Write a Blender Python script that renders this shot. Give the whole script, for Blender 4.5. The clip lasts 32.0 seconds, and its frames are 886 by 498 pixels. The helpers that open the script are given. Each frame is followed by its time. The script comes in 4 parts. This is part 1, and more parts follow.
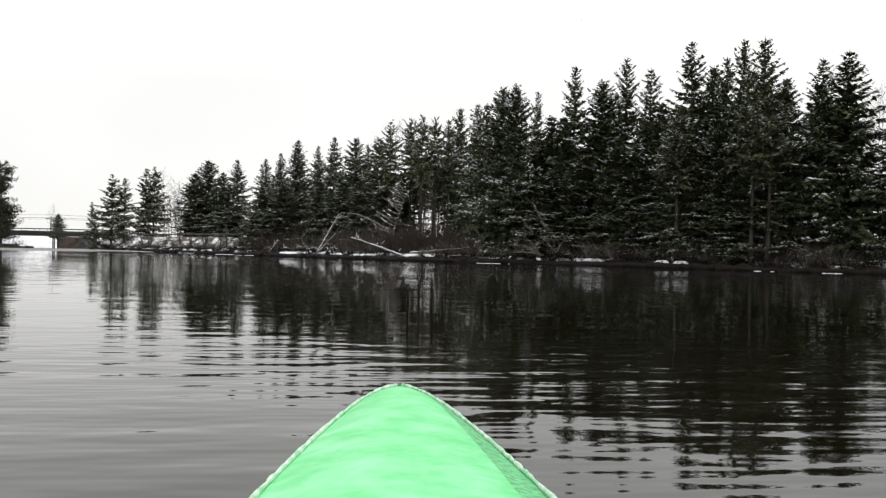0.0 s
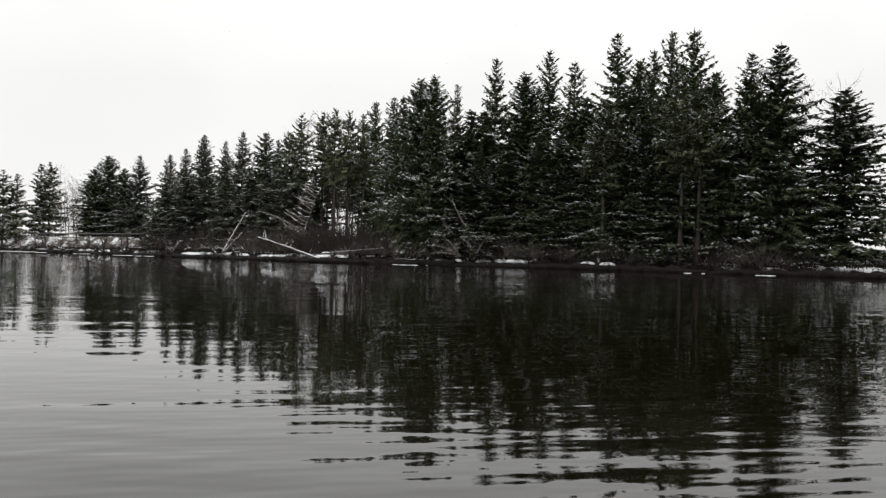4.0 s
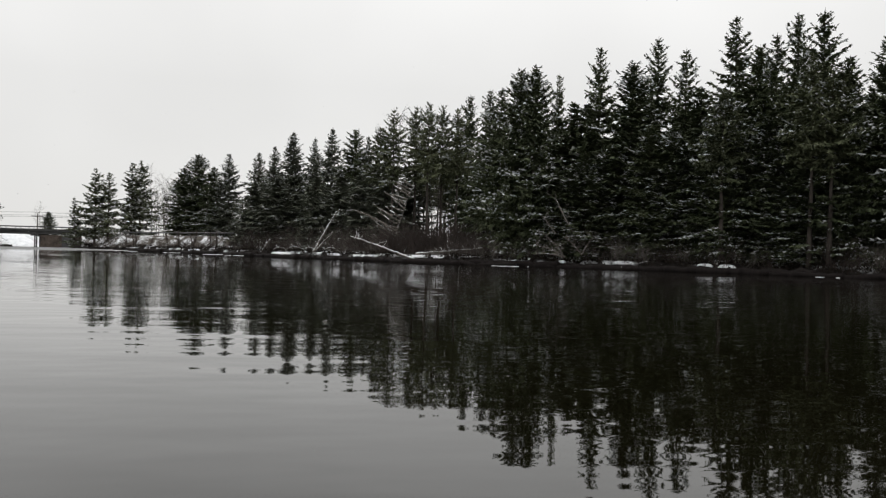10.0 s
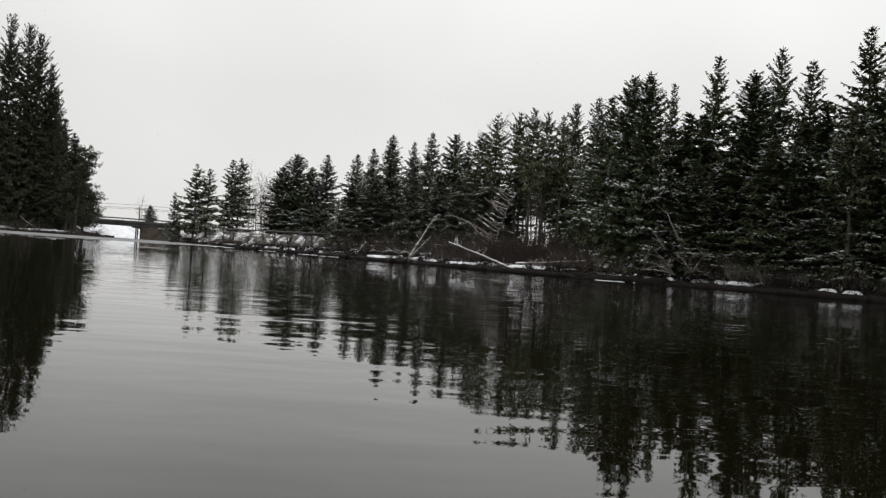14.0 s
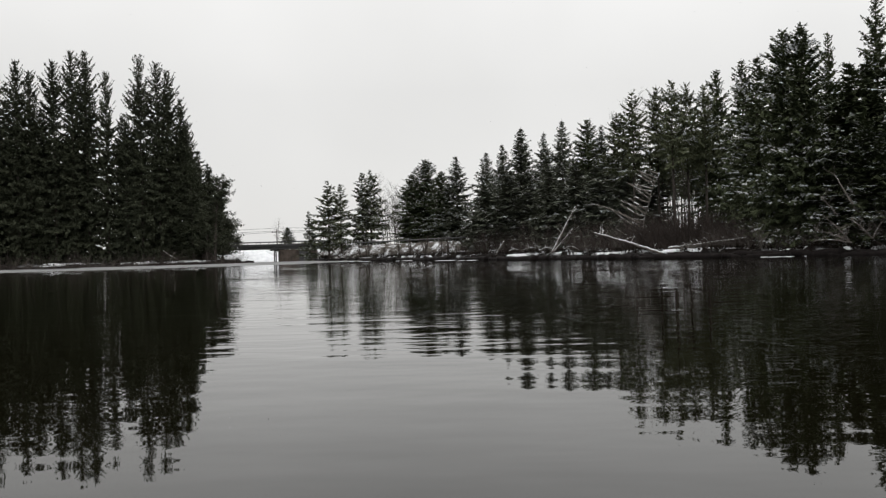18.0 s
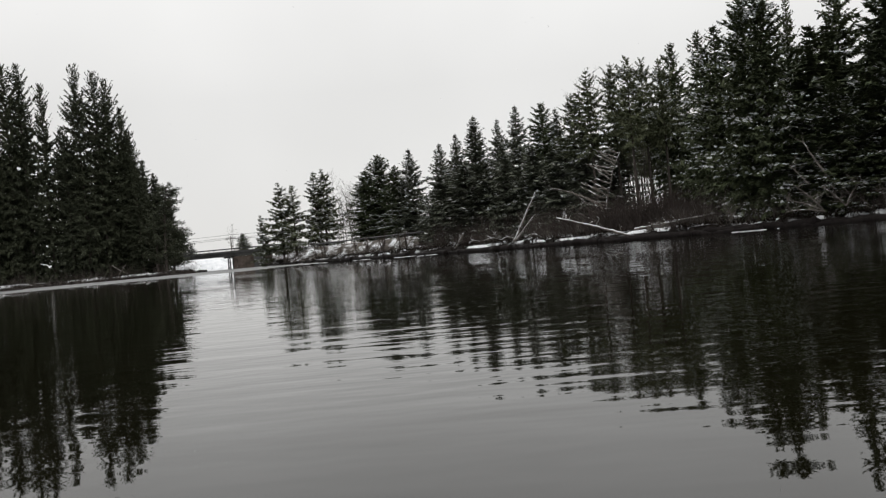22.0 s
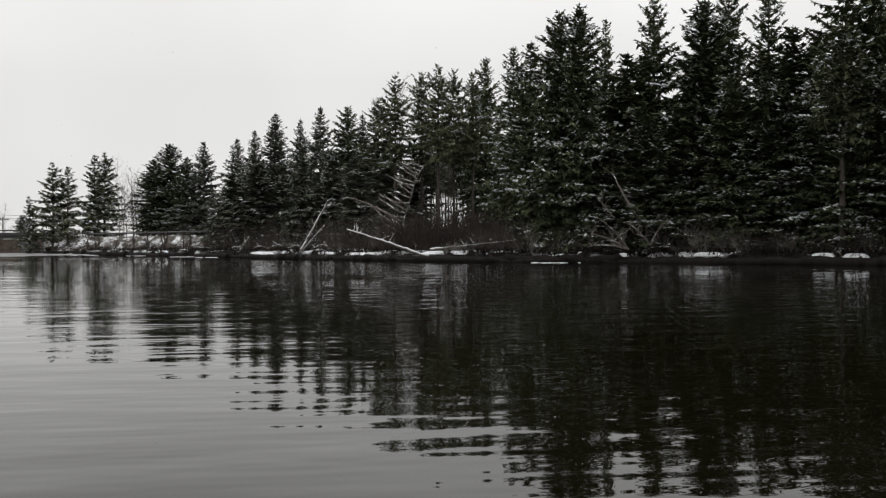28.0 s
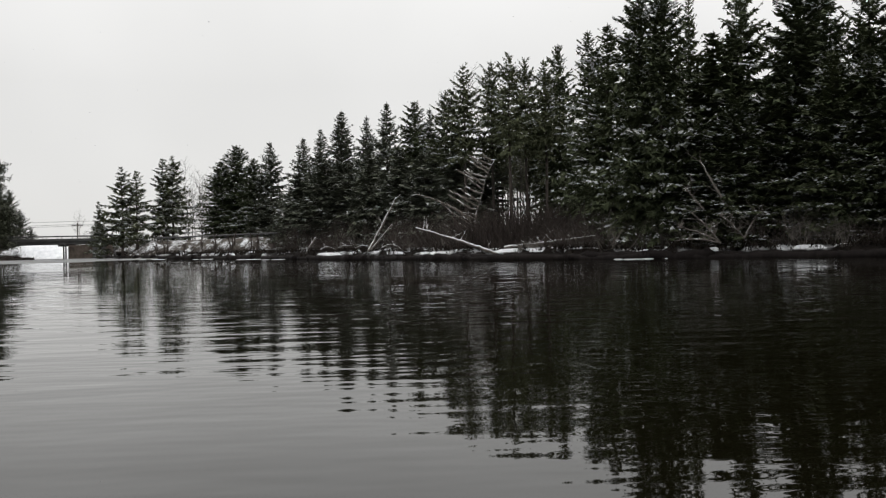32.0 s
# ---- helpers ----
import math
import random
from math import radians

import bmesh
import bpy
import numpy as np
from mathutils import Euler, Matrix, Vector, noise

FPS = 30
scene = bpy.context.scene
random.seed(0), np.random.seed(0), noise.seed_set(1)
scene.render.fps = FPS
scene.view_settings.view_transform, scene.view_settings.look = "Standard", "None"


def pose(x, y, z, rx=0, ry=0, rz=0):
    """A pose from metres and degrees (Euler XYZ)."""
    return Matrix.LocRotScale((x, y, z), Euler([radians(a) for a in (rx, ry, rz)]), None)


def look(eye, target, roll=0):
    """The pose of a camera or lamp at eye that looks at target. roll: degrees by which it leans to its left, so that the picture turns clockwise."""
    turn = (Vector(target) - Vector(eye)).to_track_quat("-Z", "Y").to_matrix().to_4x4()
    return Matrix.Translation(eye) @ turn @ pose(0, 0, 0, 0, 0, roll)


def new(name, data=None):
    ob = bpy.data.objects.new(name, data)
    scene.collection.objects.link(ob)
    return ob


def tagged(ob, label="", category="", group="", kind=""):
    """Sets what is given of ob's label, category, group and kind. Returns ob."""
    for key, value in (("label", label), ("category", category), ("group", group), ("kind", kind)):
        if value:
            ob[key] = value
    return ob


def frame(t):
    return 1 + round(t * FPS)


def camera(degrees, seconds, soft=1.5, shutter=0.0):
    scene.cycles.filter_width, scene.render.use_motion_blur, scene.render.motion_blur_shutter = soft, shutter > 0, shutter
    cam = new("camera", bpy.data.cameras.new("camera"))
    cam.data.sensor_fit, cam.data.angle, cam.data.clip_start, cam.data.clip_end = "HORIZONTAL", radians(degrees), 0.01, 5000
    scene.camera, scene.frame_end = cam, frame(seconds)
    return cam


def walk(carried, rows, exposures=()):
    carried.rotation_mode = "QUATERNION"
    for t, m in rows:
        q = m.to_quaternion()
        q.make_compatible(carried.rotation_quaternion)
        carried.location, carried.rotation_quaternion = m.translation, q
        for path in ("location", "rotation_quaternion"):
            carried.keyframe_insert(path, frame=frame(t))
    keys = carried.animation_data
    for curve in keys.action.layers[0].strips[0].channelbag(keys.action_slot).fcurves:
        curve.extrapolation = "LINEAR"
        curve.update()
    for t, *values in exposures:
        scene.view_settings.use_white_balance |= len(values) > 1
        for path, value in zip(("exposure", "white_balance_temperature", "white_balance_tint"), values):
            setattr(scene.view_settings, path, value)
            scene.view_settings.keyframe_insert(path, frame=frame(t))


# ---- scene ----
cam = camera(48.26, 32.0, soft=1.3)

# seconds, x, y, turn to the left, pitch up, lean; the eye stays at boat height
EYE = 0.84
PATH = (
    (0.0, 0.094, -9.712, -7.93, 0.11, 1.18),
    (0.5, 0.197, -9.089, -8.20, 0.19, 1.90),
    (1.0, 0.305, -8.474, -9.48, 0.45, 4.33),
    (1.5, 0.417, -7.880, -10.91, 0.26, 1.71),
    (2.0, 0.528, -7.323, -11.39, 0.32, 3.36),
    (2.5, 0.630, -6.805, -11.21, 0.43, 3.76),
    (3.0, 0.722, -6.322, -11.50, 0.29, 4.17),
    (3.5, 0.801, -5.871, -12.25, 0.36, 1.99),
    (5.5, 0.841, -4.780, -13.20, 0.06, 0.67),
    (6.0, 0.820, -4.454, -12.12, 0.31, 2.26),
    (6.5, 0.790, -4.115, -10.10, 0.01, -1.30),
    (7.0, 0.752, -3.764, -10.43, 0.09, 1.79),
    (7.5, 0.708, -3.399, -10.82, 0.11, 2.11),
    (8.0, 0.655, -3.027, -9.21, -0.07, -2.46),
    (8.5, 0.593, -2.654, -7.44, 0.20, -0.47),
    (9.0, 0.528, -2.289, -8.38, 0.46, 5.25),
    (9.5, 0.462, -1.944, -8.83, 0.21, 4.21),
    (10.0, 0.392, -1.620, -8.04, 0.15, 1.46),
    (10.5, 0.320, -1.320, -5.57, 0.26, 0.13),
    (11.0, 0.247, -1.039, -4.76, 0.44, 4.08),
    (11.5, 0.180, -0.775, -5.11, 0.18, 1.69),
    (12.0, 0.116, -0.523, -4.87, 0.11, 2.10),
    (12.5, 0.057, -0.271, -3.45, 0.13, -0.34),
    (13.0, 0.000, -0.000, -2.11, 0.27, 2.39),
    (13.5, -0.050, 0.309, -2.47, 0.41, 4.20),
    (14.0, -0.095, 0.646, -2.85, 0.37, 4.08),
    (14.5, -0.139, 1.002, -2.41, 0.40, 4.01),
    (16.5, -0.427, 2.822, 0.93, 0.18, 0.39),
    (17.0, -0.485, 3.313, 1.78, 0.30, 0.42),
    (17.5, -0.535, 3.792, 3.91, 0.34, -2.06),
    (18.0, -0.579, 4.246, 4.91, 0.14, -1.65),
    (18.5, -0.617, 4.669, 4.37, 0.48, 1.46),
    (19.0, -0.651, 5.061, 3.86, 0.42, 2.85),
    (19.5, -0.687, 5.426, 3.82, 0.22, 0.37),
    (20.0, -0.717, 5.777, 3.83, 0.18, 0.95),
    (20.5, -0.740, 6.127, 2.74, 0.39, 2.13),
    (21.0, -0.750, 6.490, 1.32, 0.06, -1.86),
    (21.5, -0.747, 6.869, 1.87, -0.03, -3.78),
    (22.0, -0.730, 7.271, 2.57, -0.30, -5.32),
    (22.5, -0.695, 7.704, 1.76, 0.24, 2.05),
    (23.0, -0.638, 8.160, -1.37, 0.91, 8.78),
    (23.5, -0.558, 8.632, -3.68, 0.62, 9.06),
    (24.0, -0.462, 9.113, -3.77, 0.57, 7.70),
    (24.5, -0.355, 9.600, -3.83, 0.52, 8.71),
    (25.0, -0.236, 10.086, -4.49, 0.26, 4.33),
    (25.5, -0.110, 10.575, -5.22, -0.03, -1.77),
    (27.5, 0.558, 12.602, -6.96, -0.05, -0.88),
    (28.0, 0.656, 13.037, -8.64, -0.17, -0.08),
    (28.5, 0.732, 13.459, -8.31, -0.05, -0.24),
    (29.0, 0.785, 13.864, -8.41, 0.14, 2.28),
    (29.5, 0.820, 14.252, -8.37, -0.31, -1.90),
    (30.0, 0.837, 14.624, -8.34, -0.29, -1.95),
    (30.5, 0.838, 14.982, -8.39, -0.09, 1.71),
    (31.0, 0.827, 15.330, -7.50, -0.12, -0.59),
    (31.5, 0.813, 15.670, -5.25, -0.07, -1.32),
    (32.0, 0.799, 16.007, -4.65, -0.24, -1.17),
)


def eye_pose(x, y, turn, pitch, lean):
    yaw, up = radians(turn), radians(pitch)
    ahead = Vector((-math.sin(yaw) * math.cos(up), math.cos(yaw) * math.cos(up), math.sin(up)))
    eye = Vector((x, y, EYE))
    return look(eye, eye + ahead, lean)


walk(cam, [(row[0], eye_pose(*row[1:])) for row in PATH],
     exposures=((0.0, 0.52, 6500, 10), (3.5, 0.44, 6500, 10), (6.0, 0.34, 6500, 10), (9.0, 0.20, 6500, 10), (32.0, 0.18, 6500, 10)))

# ---- light: snowy overcast ----
world = bpy.data.worlds.new("overcast")
scene.world = world
world.use_nodes = True
wn, wl = world.node_tree.nodes, world.node_tree.links
wn.clear()
sky = wn.new("ShaderNodeTexSky")
sky.sky_type = "NISHITA"
sky.sun_disc = False
sky.sun_elevation, sky.sun_rotation = radians(32), radians(60)
sky_bg = wn.new("ShaderNodeBackground")
sky_bg.inputs[1].default_value = 0.05
wl.new(sky.outputs[0], sky_bg.inputs[0])
cloud_tc = wn.new("ShaderNodeTexCoord")
cloud_noise = wn.new("ShaderNodeTexNoise")
cloud_noise.inputs["Scale"].default_value = 1.6
cloud_noise.inputs["Detail"].default_value = 4.0
wl.new(cloud_tc.outputs["Generated"], cloud_noise.inputs["Vector"])
cloud_ramp = wn.new("ShaderNodeValToRGB")
cloud_ramp.color_ramp.elements[0].position = 0.3
cloud_ramp.color_ramp.elements[0].color = (0.61, 0.606, 0.594, 1)
cloud_ramp.color_ramp.elements[1].position = 0.72
cloud_ramp.color_ramp.elements[1].color = (0.785, 0.78, 0.768, 1)
wl.new(cloud_noise.outputs["Fac"], cloud_ramp.inputs[0])
# an overcast sky is brighter overhead than at the horizon
cloud_sep = wn.new("ShaderNodeSeparateXYZ")
wl.new(cloud_tc.outputs["Generated"], cloud_sep.inputs[0])
cloud_up = wn.new("ShaderNodeMapRange")
for slot, value in ((1, 0.16), (2, 1.0), (3, 1.03), (4, 2.2)):
    cloud_up.inputs[slot].default_value = value
wl.new(cloud_sep.outputs[2], cloud_up.inputs[0])
cloud_bg = wn.new("ShaderNodeBackground")
wl.new(cloud_up.outputs[0], cloud_bg.inputs[1])
wl.new(cloud_ramp.outputs[0], cloud_bg.inputs[0])
sky_mix = wn.new("ShaderNodeMixShader")
sky_mix.inputs[0].default_value = 0.94
wl.new(sky_bg.outputs[0], sky_mix.inputs[1])
wl.new(cloud_bg.outputs[0], sky_mix.inputs[2])
wo = wn.new("ShaderNodeOutputWorld")
wl.new(sky_mix.outputs[0], wo.inputs[0])

sun = new("sun", bpy.data.lights.new("sun", "SUN"))
sun.data.energy, sun.data.angle, sun.data.color = 0.5, radians(25), (1.0, 0.97, 0.93)
sun.matrix_world = look((60, 20, 60), (0, 60, 0))


# ---- materials ----
def principled(name):
    m = bpy.data.materials.new(name)
    m.use_nodes = True
    n, l = m.node_tree.nodes, m.node_tree.links
    return m, n, l, n["Principled BSDF"]


def ramp(n, l, src, stops):
    r = n.new("ShaderNodeValToRGB")
    while len(r.color_ramp.elements) < len(stops):
        r.color_ramp.elements.new(0.5)
    for e, (p, col) in zip(r.color_ramp.elements, stops):
        e.position, e.color = p, (*col, 1)
    l.new(src, r.inputs[0])
    return r.outputs[0]


def noise_tex(n, l, scale, detail=5.0, rough=0.6, stretch=None, coords="Object"):
    tc = n.new("ShaderNodeTexCoord")
    t = n.new("ShaderNodeTexNoise")
    t.inputs["Scale"].default_value, t.inputs["Detail"].default_value, t.inputs["Roughness"].default_value = scale, detail, rough
    src = tc.outputs[coords]
    if stretch:
        mp = n.new("ShaderNodeMapping")
        mp.inputs["Scale"].default_value = stretch
        l.new(src, mp.inputs[0])
        src = mp.outputs[0]
    l.new(src, t.inputs["Vector"])
    return t.outputs["Fac"]


def blend(n, l, fac, a, b):
    mx = n.new("ShaderNodeMix")
    mx.data_type = "RGBA"
    for src, sock in ((fac, mx.inputs[0]), (a, mx.inputs[6]), (b, mx.inputs[7])):
        if isinstance(src, (tuple, float, int)):
            sock.default_value = (*src, 1) if isinstance(src, tuple) else src
        else:
            l.new(src, sock)
    return mx.outputs[2]


def maths(n, l, op, a, b=0.0):
    m = n.new("ShaderNodeMath")
    m.operation = op
    for src, sock in ((a, m.inputs[0]), (b, m.inputs[1])):
        if isinstance(src, (float, int)):
            sock.default_value = src
        else:
            l.new(src, sock)
    return m.outputs[0]


def bumped(n, l, bsdf, height, strength, distance):
    b = n.new("ShaderNodeBump")
    b.inputs["Strength"].default_value, b.inputs["Distance"].default_value = strength, distance
    l.new(height, b.inputs["Height"])
    l.new(b.outputs[0], bsdf.inputs["Normal"])


def up_facing(n, l, low, high):
    """0 to 1 as a face turns from level `low` to `high` of its normal's z."""
    g = n.new("ShaderNodeNewGeometry")
    s = n.new("ShaderNodeSeparateXYZ")
    l.new(g.outputs["Normal"], s.inputs[0])
    r = n.new("ShaderNodeMapRange")
    r.inputs[1].default_value, r.inputs[2].default_value = low, high
    l.new(s.outputs[2], r.inputs[0])
    return r.outputs[0]


def snowed(n, l, col, amount, patch_scale, low=0.45, high=0.8):
    patch = ramp(n, l, noise_tex(n, l, patch_scale, 3), ((1 - amount - 0.08, (0, 0, 0)), (1 - amount + 0.08, (1, 1, 1))))
    fac = maths(n, l, "MULTIPLY", patch, up_facing(n, l, low, high))
    return blend(n, l, fac, col, (0.74, 0.76, 0.78))


def foliage(name, dark, light, snow):
    m, n, l, b = principled(name)
    tint = noise_tex(n, l, 0.35, 3)
    oi = n.new("ShaderNodeObjectInfo")
    isl = n.new("ShaderNodeNewGeometry")
    mixv = maths(n, l, "ADD", maths(n, l, "MULTIPLY", tint, 0.5), maths(n, l, "MULTIPLY", isl.outputs["Random Per Island"], 0.3))
    mixv = maths(n, l, "ADD", mixv, maths(n, l, "MULTIPLY", oi.outputs["Random"], 0.25))
    col = ramp(n, l, mixv, ((0.25, dark), (0.85, light)))
    if snow:
        col = snowed(n, l, col, snow, 0.45)
    l.new(col, b.inputs["Base Color"])
    b.inputs["Roughness"].default_value = 0.75
    b.inputs["Specular IOR Level"].default_value = 0.25
    return m


needles = foliage("needles", (0.041, 0.052, 0.025), (0.102, 0.118, 0.062), 0.30)
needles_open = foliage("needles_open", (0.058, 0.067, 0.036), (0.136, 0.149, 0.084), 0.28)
needles_white = foliage("needles_white", (0.058, 0.067, 0.037), (0.138, 0.152, 0.089), 0.42)
# darker greens: shade on the opposite bank is put into the colour
needles_shaded = foliage("needles_shaded", (0.028, 0.033, 0.020), (0.064, 0.071, 0.042), 0.05)
# paler greens: distance haze is put into the colour, under real snow dusting
needles_hazed = foliage("needles_hazed", (0.058, 0.064, 0.046), (0.125, 0.136, 0.100), 0.36)
needles_dense = foliage("needles_dense", (0.038, 0.048, 0.024), (0.091, 0.107, 0.055), 0.30)


def barky(name, dark, light, snow, scale=6.0):
    m, n, l, b = principled(name)
    fine = noise_tex(n, l, scale, 6, 0.65, (1, 1, 0.25))
    col = ramp(n, l, fine, ((0.3, dark), (0.7, light)))
    if snow:
        col = snowed(n, l, col, snow, 2.4, 0.15, 0.45)
    l.new(col, b.inputs["Base Color"])
    b.inputs["Specular IOR Level"].default_value = 0.12
    b.inputs["Roughness"].default_value = 0.9
    bumped(n, l, b, fine, 0.6, 0.03)
    return m


bark = barky("bark", (0.035, 0.03, 0.026), (0.10, 0.085, 0.075), 0.0)
dead_wood = barky("dead_wood", (0.06, 0.052, 0.046), (0.22, 0.195, 0.175), 0.62)
# wet wood, with the shade below the bank edge added to its colour
shaded_wet_log = barky("shaded_wet_log", (0.005, 0.004, 0.004), (0.016, 0.013, 0.012), 0.08)
# brown taken near black: the undercut's shade is put into the sedge colour
sedge_shaded = barky("sedge_shaded", (0.006, 0.005, 0.004), (0.022, 0.017, 0.013), 0.04)
snow_lined = barky("snow_lined", (0.07, 0.06, 0.052), (0.26, 0.235, 0.21), 0.92)
twig_wood = barky("twig_wood", (0.022, 0.018, 0.016), (0.07, 0.056, 0.05), 0.12)
grey_dead = barky("grey_dead", (0.07, 0.062, 0.055), (0.20, 0.18, 0.165), 0.4)
alder_grey = barky("alder_grey", (0.05, 0.045, 0.04), (0.12, 0.108, 0.098), 0.08)
pale_twig = barky("pale_twig", (0.07, 0.062, 0.056), (0.17, 0.155, 0.14), 0.3)


def snow_material():
    m, n, l, b = principled("snow")
    soft = noise_tex(n, l, 1.5, 5)
    l.new(ramp(n, l, soft, ((0.3, (0.60, 0.62, 0.65)), (0.7, (0.82, 0.83, 0.85)))), b.inputs["Base Color"])
    b.inputs["Roughness"].default_value = 0.7
    bumped(n, l, b, noise_tex(n, l, 7, 4), 0.5, 0.05)
    return m


snow = snow_material()
bough_snow = barky("bough_snow", (0.26, 0.27, 0.27), (0.58, 0.60, 0.61), 0.0, 3.0)


def ice_material():
    m, n, l, b = principled("slush_ice")
    soft = noise_tex(n, l, 0.5, 6)
    l.new(ramp(n, l, soft, ((0.3, (0.11, 0.112, 0.112)), (0.55, (0.20, 0.203, 0.204)), (0.75, (0.34, 0.345, 0.35)))), b.inputs["Base Color"])
    b.inputs["Roughness"].default_value = 0.75
    b.inputs["Specular IOR Level"].default_value = 0.2
    bumped(n, l, b, noise_tex(n, l, 4, 4), 0.4, 0.03)
    return m


ice = ice_material()


def ground_material():
    m, n, l, b = principled("bank_soil")
    fine = noise_tex(n, l, 1.3, 8, 0.65)
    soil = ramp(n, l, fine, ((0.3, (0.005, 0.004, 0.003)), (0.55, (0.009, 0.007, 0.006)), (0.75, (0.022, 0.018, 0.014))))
    cover = ramp(n, l, noise_tex(n, l, 0.16, 6, 0.65), ((0.50, (0, 0, 0)), (0.60, (1, 1, 1))))
    sep = n.new("ShaderNodeSeparateXYZ")
    g = n.new("ShaderNodeNewGeometry")
    l.new(g.outputs["Position"], sep.inputs[0])
    dry = n.new("ShaderNodeMapRange")
    dry.inputs[1].default_value, dry.inputs[2].default_value = 0.22, 0.4
    l.new(sep.outputs[2], dry.inputs[0])
    fac = maths(n, l, "MULTIPLY", cover, dry.outputs[0])
    l.new(blend(n, l, fac, soil, (0.72, 0.74, 0.76)), b.inputs["Base Color"])
    b.inputs["Specular IOR Level"].default_value = 0.1
    b.inputs["Roughness"].default_value = 0.9
    bumped(n, l, b, noise_tex(n, l, 3.0, 8), 0.8, 0.12)
    return m


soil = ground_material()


def water_material():
    m, n, l, b = principled("lake_water")
    b.inputs["Base Color"].default_value = (0.0036, 0.0032, 0.0014, 1)
    b.inputs["Roughness"].default_value = 0.015
    b.inputs["IOR"].default_value = 1.23
    # long low swell, short ripples in drifting patches
    swell = noise_tex(n, l, 0.55, 2, 0.5, (0.55, 1.4, 1), "Object")
    ripple = noise_tex(n, l, 1.7, 2, 0.5, (0.55, 1.5, 1), "Object")
    lap = noise_tex(n, l, 2.6, 1, 0.5, (0.9, 1.2, 1), "Object")
    patch = ramp(n, l, noise_tex(n, l, 0.045, 2, 0.5, (0.4, 1.2, 1)), ((0.42, (0.03, 0.03, 0.03)), (0.60, (1, 1, 1))))
    swell = maths(n, l, "ADD", maths(n, l, "MULTIPLY", swell, 0.75), maths(n, l, "MULTIPLY", lap, 0.10))
    h = maths(n, l, "ADD", swell, maths(n, l, "MULTIPLY", maths(n, l, "MULTIPLY", ripple, patch), 0.95))
    bumped(n, l, b, h, 1.0, 0.018)
    return m


water_mat = water_material()


def painted(name, base, worn, rough=0.45, scale=5.0):
    m, n, l, b = principled(name)
    l.new(ramp(n, l, noise_tex(n, l, scale, 6), ((0.35, base), (0.75, worn))), b.inputs["Base Color"])
    b.inputs["Roughness"].default_value = rough
    bumped(n, l, b, noise_tex(n, l, 40, 4), 0.15, 0.003)
    return m


concrete = painted("concrete", (0.05, 0.05, 0.05), (0.10, 0.10, 0.098), 0.9, 0.8)
earth_wall = painted("earth_wall", (0.055, 0.042, 0.034), (0.15, 0.12, 0.10), 0.9, 1.5)
dark_steel = painted("dark_steel", (0.05, 0.05, 0.052), (0.09, 0.09, 0.09), 0.6)
cable_black = painted("cable_black", (0.03, 0.03, 0.03), (0.05, 0.05, 0.05), 0.7)
hull_green = painted("hull_green", (0.065, 0.53, 0.15), (0.24, 0.66, 0.37), 0.45, 7.0)
scuffed_green = painted("scuffed_green", (0.008, 0.20, 0.045), (0.16, 0.64, 0.27), 0.5, 48.0)
rim_white = painted("rim_white", (0.10, 0.40, 0.18), (0.74, 0.75, 0.72), 0.6, 22.0)
seat_black = painted("seat_black", (0.02, 0.02, 0.02), (0.05, 0.05, 0.05), 0.6)


# ---- building helpers ----
def mesh_from(name, verts, faces, material, smooth=False):
    me = bpy.data.meshes.new(name)
    me.from_pydata([tuple(v) for v in verts], [], faces)
    me.materials.append(material)
    if smooth:
        me.polygons.foreach_set("use_smooth", [True] * len(me.polygons))
    me.update()
    return me


def piece(name, me, parent=None, label="", place=None):
    ob = new(name, me)
    if parent is not None:
        ob.parent = parent
    if place is not None:
        ob.matrix_basis = place
    if label:
        tagged(ob, label)
    return ob


class Soup:
    """Gathers vertices and faces of one mesh."""

    def __init__(self):
        self.v, self.f = [], []

    def quad(self, a, b, c, d):
        k = len(self.v)
        self.v += [a, b, c, d]
        self.f.append((k, k + 1, k + 2, k + 3))

    def tri(self, a, b, c):
        k = len(self.v)
        self.v += [a, b, c]
        self.f.append((k, k + 1, k + 2))

    def tube(self, path, radii, sides=6):
        """A tapered tube along a path of points."""
        k = len(self.v)
        for i, p in enumerate(path):
            p = Vector(p)
            q = Vector(path[min(i + 1, len(path) - 1)]) - Vector(path[max(i - 1, 0)])
            q.normalize()
            side = q.cross(Vector((0.31, 0.2, 0.93)))
            if side.length < 0.05:
                side = q.cross(Vector((1, 0, 0)))
            side.normalize()
            other = q.cross(side)
            for s in range(sides):
                a = 2 * math.pi * s / sides
                self.v.append(p + (side * math.cos(a) + other * math.sin(a)) * radii[i])
        for i in range(len(path) - 1):
            for s in range(sides):
                t = (s + 1) % sides
                self.f.append((k + i * sides + s, k + i * sides + t, k + (i + 1) * sides + t, k + (i + 1) * sides + s))
        self.f.append(tuple(k + s for s in reversed(range(sides))))
        self.f.append(tuple(k + (len(path) - 1) * sides + s for s in range(sides)))

    def mesh(self, name, material, smooth=False):
        return mesh_from(name, self.v, self.f, material, smooth)


